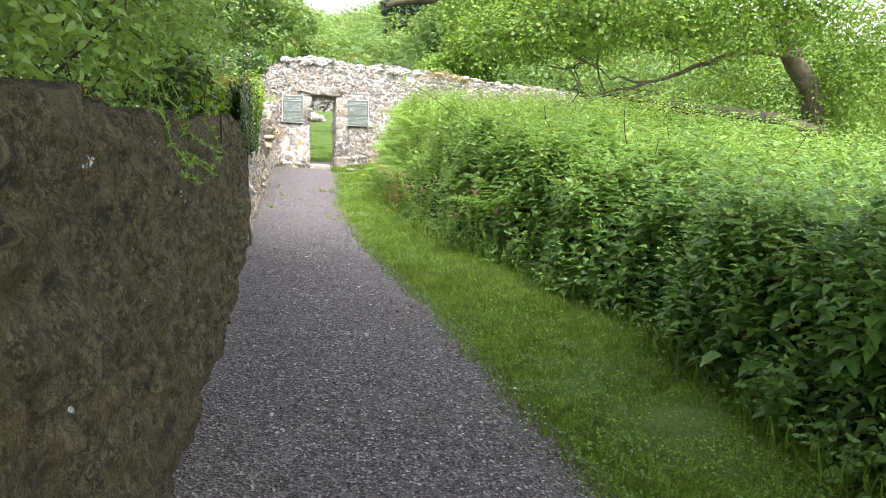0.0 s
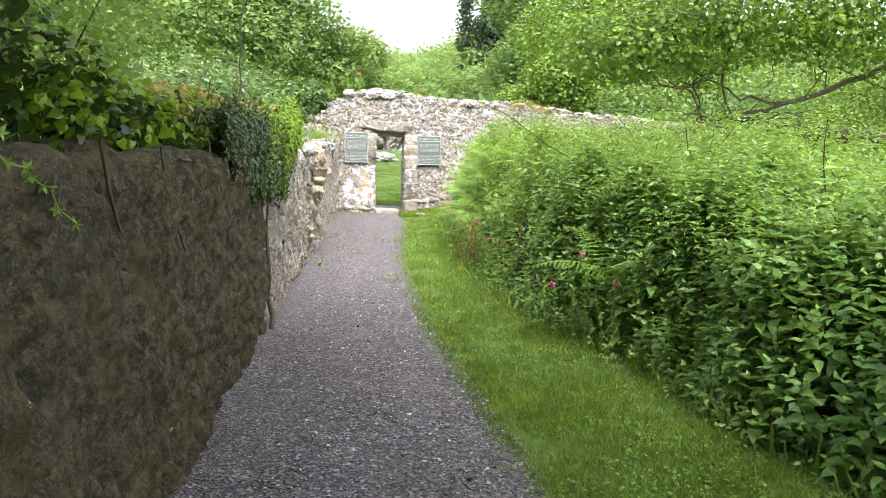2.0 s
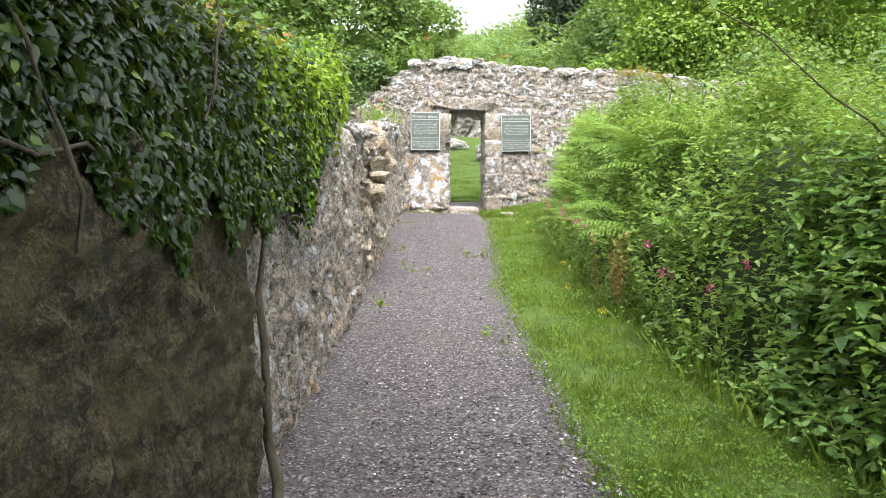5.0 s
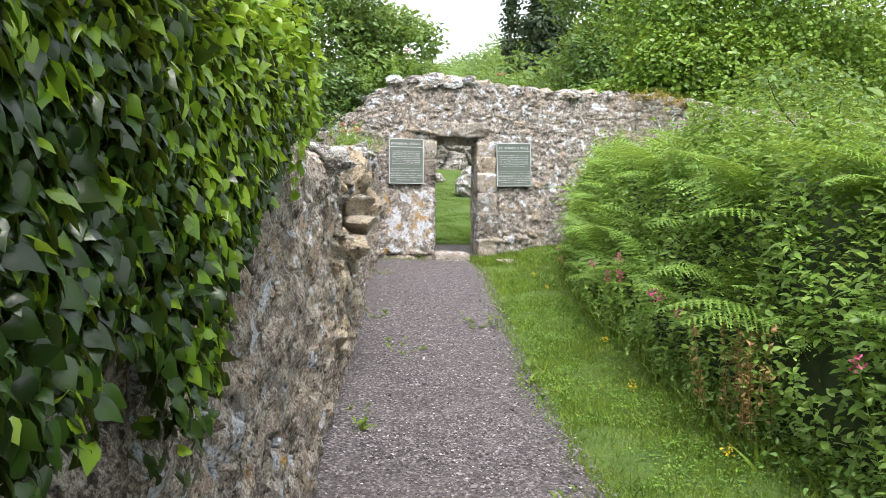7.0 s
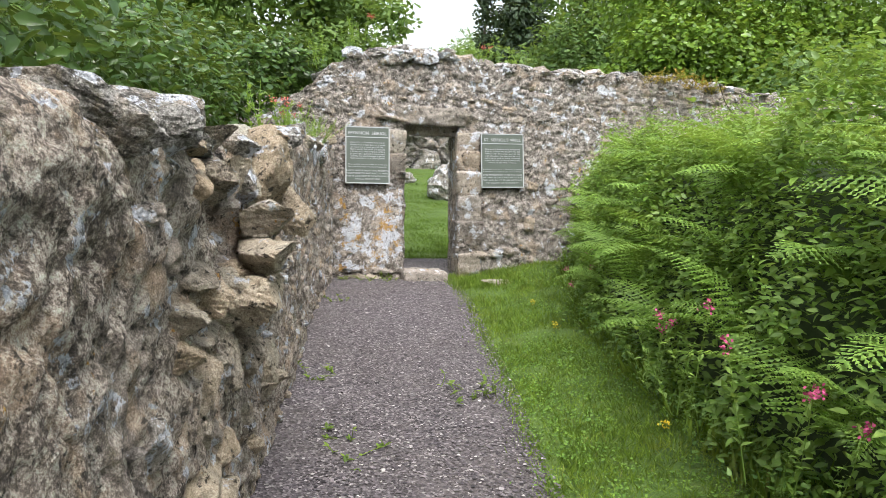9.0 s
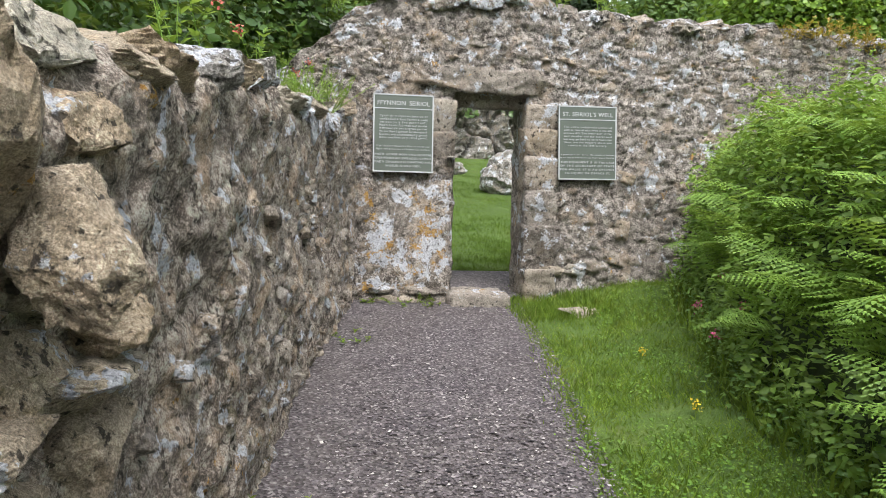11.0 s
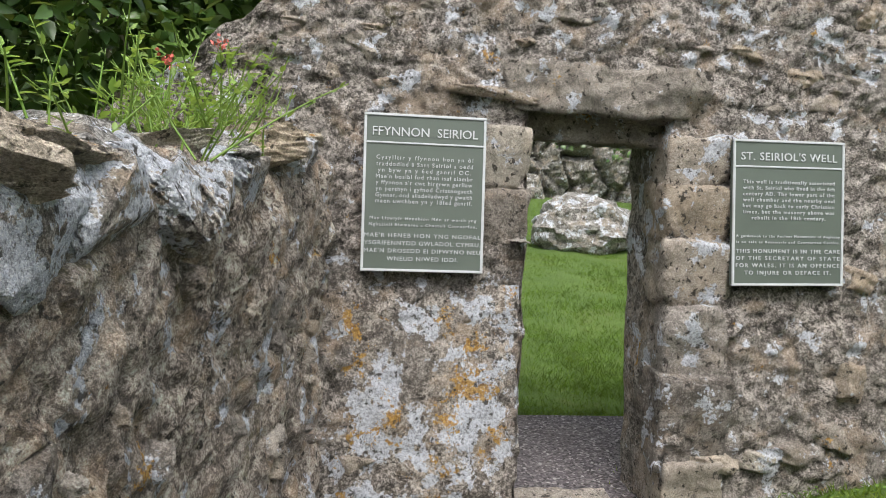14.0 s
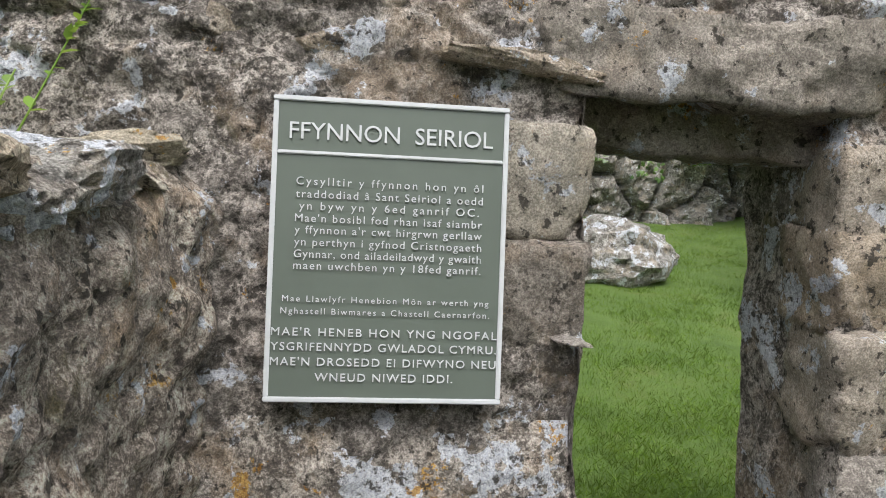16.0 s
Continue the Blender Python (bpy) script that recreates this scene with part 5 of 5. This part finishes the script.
tree("rowan_tree", "feathery light green tree behind the evergreen shrub", (-3.5, 5, 0), [(wiggle((-3.4, 5, 1.5), (-3.0, 5, 6), 8, 0.3), np.linspace(0.12, 0.05, 8))] + [(wiggle((-3.2, 4.8, 3.2), (-3.2 + 1.8 * R.normal(), 4.4 + R.normal(), 5 + R.random()), 8, 0.3), np.linspace(0.04, 0.01, 8)) for _ in range(10)],
     [((-2.6, 4.5, 3.9), (1.5, 1.3, 0.9), 3), ((-4.4, 4.0, 4.4), (1.8, 1.5, 1.3), 3.5), ((-3.0, 5.5, 5.4), (2.0, 1.6, 1.2), 3), ((-6.5, 3.4, 4.4), (2, 1.8, 1.8), 3.5), ((-1.0, 5.4, 3.2), (1.0, 1.0, 0.6), 1.5), ((-0.3, 6.5, 3.3), (0.8, 0.8, 0.6), 1.5), ((0.5, 7.5, 3.3), (0.7, 0.7, 0.5), 1.2), ((0.1, 6.5, 4.3), (0.6, 0.7, 0.4), 0.9), ((0.6, 5.5, 3.9), (0.4, 0.5, 0.45), 0.3), ((-0.7, 5.5, 4.1), (0.7, 0.8, 0.6), 1.5), ((-1.7, 5, 4.8), (1.2, 1.1, 0.9), 2.5), ((-3.0, 5, 6.2), (2.0, 1.4, 1.2), 3), ((-6, 1.0, 4.2), (2, 1.8, 1.8), 3)], 0.13, M_FAR, LEAF, 1500)
# Stays out of view; its crown is added and spread to shade the lane's start.
tree("oak_tree", "great tree whose crown shades the lane", (-6.5, -15, 0), [(wiggle((-6.5, -15.5, 1.5), (-6.0, -15.5, 6.5), 8, 0.3), np.linspace(0.35, 0.2, 8)), (wiggle((-6.0, -15.0, 5.2), (-0.2, -12.0, 4.6), 10, 0.4), np.linspace(0.14, 0.05, 10))],
     [((-4.5, -16, 6.5), (3, 3, 1.6), 3), ((-3, -19, 6.5), (3.2, 3, 1.5), 3), ((-7.5, -15.5, 6.6), (2.4, 2.4, 2), 3), ((-2, -15.0, 6.4), (2.6, 2.4, 1.0), 3), ((0.2, -18.5, 5.8), (2.4, 2.2, 1.1), 3), ((-1.0, -22.0, 4.8), (3.4, 2.4, 1.6), 3), ((-5.5, -20.5, 4.6), (2.6, 2.8, 1.6), 3)], 0.2, M_TREEDK, BROAD, 1500)


def hillside():
    n = 60000
    x = -30 + 60 * R.random(n)
    y = 15.2 + 38 * R.random(n) ** 1.3
    z = ground_z(x, y)
    bush = np.array([0.9 + 1.2 * fbm(a, b, 0, 0.35, 3) for a, b in zip(x, y)])
    z = z + np.clip(bush, 0.1, 3) * R.random(n) ** 0.4
    P = np.stack([x, y, z], -1)
    me = leaves_on("hillside_scrub", CLUMP, P, np.tile([0, -0.6, 0.8], (n, 1)), 0.34, M_FAR, 0.2, 0.9)
    tagged(new("hillside_scrub", me), "bracken and scrub covering the hillside", "scrub", kind="stuff")


hillside()


# ---- wild flowers, weeds and dead stalks ----
def wildflower(name, label, at, count, height, petals, leaf=None, flower=0.6, lean=0.25, seed=1, category="wildflower", blade=0.04):
    """A clump of upright stalks with paired leaves and loose heads of small petals."""
    ob = thing(name, label, category, at)
    g = np.random.default_rng(seed)
    limbs, P, N, FP = [], [], [], []
    for k in range(count):
        a = np.clip(g.normal(0, 0.05 + 0.03 * count ** 0.5, 3), -0.25, 0.25) * (0.45, 1, 0)
        h = height * g.uniform(0.6, 1.15)
        b = a + np.array([g.normal(0, lean) * h, g.normal(0, lean) * h, h])
        path = np.linspace(a, b, 5) + np.linspace(0, 1, 5)[:, None] ** 2 * g.normal(0, 0.03, 3)
        limbs.append((path, np.linspace(0.003, 0.0015, 5)))
        m = int(max(5, 22 * h / 0.4))
        s = g.uniform(0.1, 0.95, m)
        q = path[0] + (path[-1] - path[0]) * s[:, None]
        P.append(q), N.append(np.stack([g.normal(size=m), g.normal(size=m), 0.5 * np.ones(m)], -1))
        if g.random() < flower:
            FP.append(path[-1] + g.normal(0, 0.014, (26, 3)))
    P, N = np.concatenate(P), unit(np.concatenate(N))
    for limb in limbs:
        part("stalk", tubes("stalk", [limb], leaf or M_FERN, 4), ob, "thin stalk")
    tagged(part("leaves", spread("leaves", LEAF[0], LEAF[1], P, N, np.tile([0.1, 0, 1.0], (len(P), 1)), blade * g.uniform(0.6, 1.3, len(P)), leaf or M_FERN), ob), kind="stuff")
    for head in FP:
        m = len(head)
        part("flower_head", spread("flower_head", BROAD[0], BROAD[1], head, g.normal(size=(m, 3)), g.normal(size=(m, 3)), 0.014, petals), ob, "loose head of small petals")
    return ob


VAL = "red valerian with loose coral flower heads rooted in the wall"
for n, (x, y, z, c, h) in enumerate(((-1.3, -0.3, 1.42, 9, 0.26), (-1.3, -0.8, 1.42, 9, 0.26), (-1.25, -0.2, 1.45, 8, 0.42), (-1.5, -3.7, 1.32, 7, 0.42), (-1.35, -2.6, 1.33, 6, 0.34), (-0.98, 0.25, 2.3, 10, 0.4), (-0.6, 0.3, 2.5, 9, 0.36), (-0.35, 0.35, 2.5, 8, 0.34), (0.85, 0.3, 2.42, 5, 0.26), (1.35, 0.3, 2.4, 4, 0.25), (-1.3, -1.5, 1.38, 6, 0.3))):
    wildflower("red_valerian", VAL, (x, y, z), c, h, M_CORAL, None, 0.12, 0.2, 30 + n)
for n, (x, y, z, c, h) in enumerate(((-1.08, -0.85, 1.38, 34, 0.24), (-1.12, -0.5, 1.4, 10, 0.08), (-1.13, -1.15, 1.38, 34, 0.24), (-1.25, -1.9, 1.34, 10, 0.14))):
    wildflower("wall_bush", "small springy green shrub growing from the wall top", (x, y, z), c, h, M_PINK, M_BRAMBLE, 0.0, 0.6, 60 + n, "shrub", 0.026)
for n, (x, z) in enumerate(((3.05, 2.28), (3.3, 2.3), (3.55, 2.24), (3.8, 2.2))):
    wildflower("dry_stonecrop", "clump of rusty drying stonecrop on the wall top", (x, 0.16, z), 26, 0.14, M_CORAL, M_RED, 0.0, 0.7, 80 + n, "plant")
for n, (x, y, z, h) in enumerate(((0.10, -10.75, 0.05, 0.45), (0.12, -10.4, 0.05, 0.45), (0.25, -11.2, 0.1, 0.75), (0.2, -11.6, 0.1, 0.6), (0.4, -5.4, 0.1, 0.55), (0.3, -6.2, 0.1, 0.5), (1.15, -2.3, 0.05, 0.3), (1.0, -3.2, 0.0, 0.35), (1.4, -1.7, 0.05, 0.35), (0.62, -4.8, 0.05, 0.4), (0.3, -8.3, 0.1, 0.55), (0.2, -9.2, 0.1, 0.45))):
    wildflower("pink_campion", "pink-flowered campion at the edge of the bank", (x, y, z), 4, h, M_PINK, M_BRAMBLE, 0.45, 0.25, 100 + n)
wildflower("dead_stalks", "bleached dead stalks standing in the bank", (0.38, -7.25, 0.05), 14, 0.5, M_DRY, M_DRY, 0.0, 0.12, 140, "stalks")
for n, (x, y) in enumerate(((-0.3, -4.2), (-0.2, -4.1), (-1.48, -6.6), (-1.09, -3.76), (-1.12, -4.9), (-0.72, -0.16), (-0.45, -0.14), (-0.2, -0.2), (-0.87, -1.35), (-0.35, -5.9), (-0.75, -8.0))):
    wildflower("path_weed", "small green weed rooted in the gravel", (x, y, float(floor_z(y)) + 0.01), 7, 0.055, M_YELLOW, M_GRASS, 0.0, 1.1, 160 + n, "weed")
wildflower("dandelion", "yellow flower lying on the gravel", (-0.66, -0.89, -0.1), 1, 0.02, M_YELLOW, None, 1.0, 0.3, 190)
for n, (x, y) in enumerate(((0.55, -4.9), (0.3, -6.3), (0.75, -2.9), (0.2, -7.6), (0.9, -1.9))):
    wildflower("dandelion", "small yellow dandelion in the verge", (x, y, float(ground_z(x, y))), 1, 0.06, M_YELLOW, M_GRASS, 1.0, 0.2, 191 + n)


def bramble_canes():
    for k in range(34):
        y = -13 + 12.8 * R.random()
        x = float(along(HEDGE_LINE, y)) + 0.7 + 1.2 * R.random()
        z = float(ground_z(x, y)) + float(hedge_top(y)) * 0.85
        a = (x, y, z - 0.3)
        b = (x - 0.3 + 0.5 * R.normal(), y + 0.5 * R.normal(), z + 0.25 + 0.3 * R.random())
        ob = thing("bramble_cane", "thin dark bramble cane rising out of the bank", "bramble", group="bramble canes")
        path = wiggle(a, b, 8, 0.06)
        part("cane", tubes("cane", [(path, np.linspace(0.007, 0.003, 8))], M_BARK, 5), ob)
        n = 14
        q = path[np.clip((R.random(n) * 8).astype(int), 2, 7)]
        part("leaves", leaves_on("leaves", LEAF, q, np.tile([0, 0, 1.0], (n, 1)), 0.075, M_BRAMBLE), ob)


bramble_canes()


def red_spray():
    """A shoot of reddening young leaves on top of the ivy."""
    ob = thing("ivy_shoot", "arching red shoot with reddening leaves above the ivy", "ivy")
    path = wiggle((-2.12, -9.5, 1.6), (-1.99, -9.35, 1.74), 7, 0.02)
    part("shoot", tubes("shoot", [(path, np.linspace(0.005, 0.002, 7))], M_CORAL, 5), ob, "thin red stem")
    q = path[[2, 3, 4, 5, 6, 6, 5, 4]]
    part("leaves", leaves_on("leaves", IVY, q, np.tile([0.5, -0.5, 0.6], (8, 1)), 0.06, M_RED), ob, "orange-red young leaves")


red_spray()


def cliff_ivy():
    ob = thing("cliff_ivy", "ivy hanging in curtains down the rock face", "ivy")
    for x0, w in ((2.4, 0.2), (3.5, 0.25), (4.7, 0.3), (1.3, 0.4), (5.6, 0.2)):
        n = 170
        x = x0 + w * R.normal(size=n) * 0.6
        z = 3.2 - 1.3 * R.random(n) ** 1.3 * (0.6 + 0.4 * R.random())
        P = np.stack([x, 13.0 - 0.14 * (x - 1) + 0.12 * R.normal(size=n), z], -1)
        tagged(part("curtain", leaves_on("curtain", IVY, P, np.tile([0, -1.0, 0.2], (n, 1)), 0.09, M_LAUREL, 0.9, 0.4), ob), kind="stuff")


cliff_ivy()


def ivy_trunk():
    """The old ivy stem that climbs the joint in the side wall."""
    ob = thing("climbing_ivy", "thick brown ivy stem climbing the wall joint", "ivy")
    x = float(along(WALL_LINE, -10.2))
    part("stem", tubes("stem", [(np.array([(x + 0.04, -10.28, -0.06), (x + 0.05, -10.22, 0.1), (x + 0.01, -10.16, 0.25), (x + 0.03, -10.31, 0.42), (x + 0.01, -10.17, 0.6), (x + 0.0, -10.22, 0.78), (x + 0.01, -10.08, 0.95), (x - 0.04, -9.95, 1.2)]), np.array([0.018, 0.021, 0.017, 0.015, 0.014, 0.012, 0.01, 0.008]))], M_BARK, 8), ob, "rough woody stem")


ivy_trunk()


def cleavers():
    """Strands of cleavers with whorled leaves that hang over the side wall."""
    for k, y in enumerate((-15.5, -15.3, -15.1, -15.8, -14.4)):
        ob = thing("cleavers_strand", "pale green cleavers strand hanging down the wall", "weed", group="strands over the wall")
        a = np.array(on_wall(y, -0.05, 1.62))
        b = np.array(on_wall(y + 0.35 + 0.1 * R.normal(), 0.1 + 0.03 * R.normal(), 1.2 + 0.12 * R.random()))
        path = wiggle(a, b, 12, 0.06, 0.05)
        part("stalk", tubes("stalk", [(path, np.linspace(0.0035, 0.002, 12))], M_BRAMBLE, 5), ob)
        q = np.repeat(path[1:], 6, axis=0)
        n = len(q)
        ang = np.tile(np.arange(6) * np.pi / 3, n // 6)
        ax = np.stack([np.cos(ang), 0.4 * np.sin(ang), np.sin(ang)], -1)
        part("leaves", spread("leaves", LEAF[0], LEAF[1], q, ax, R.normal(size=(n, 3)), 0.02, M_BRAMBLE), ob)


cleavers()
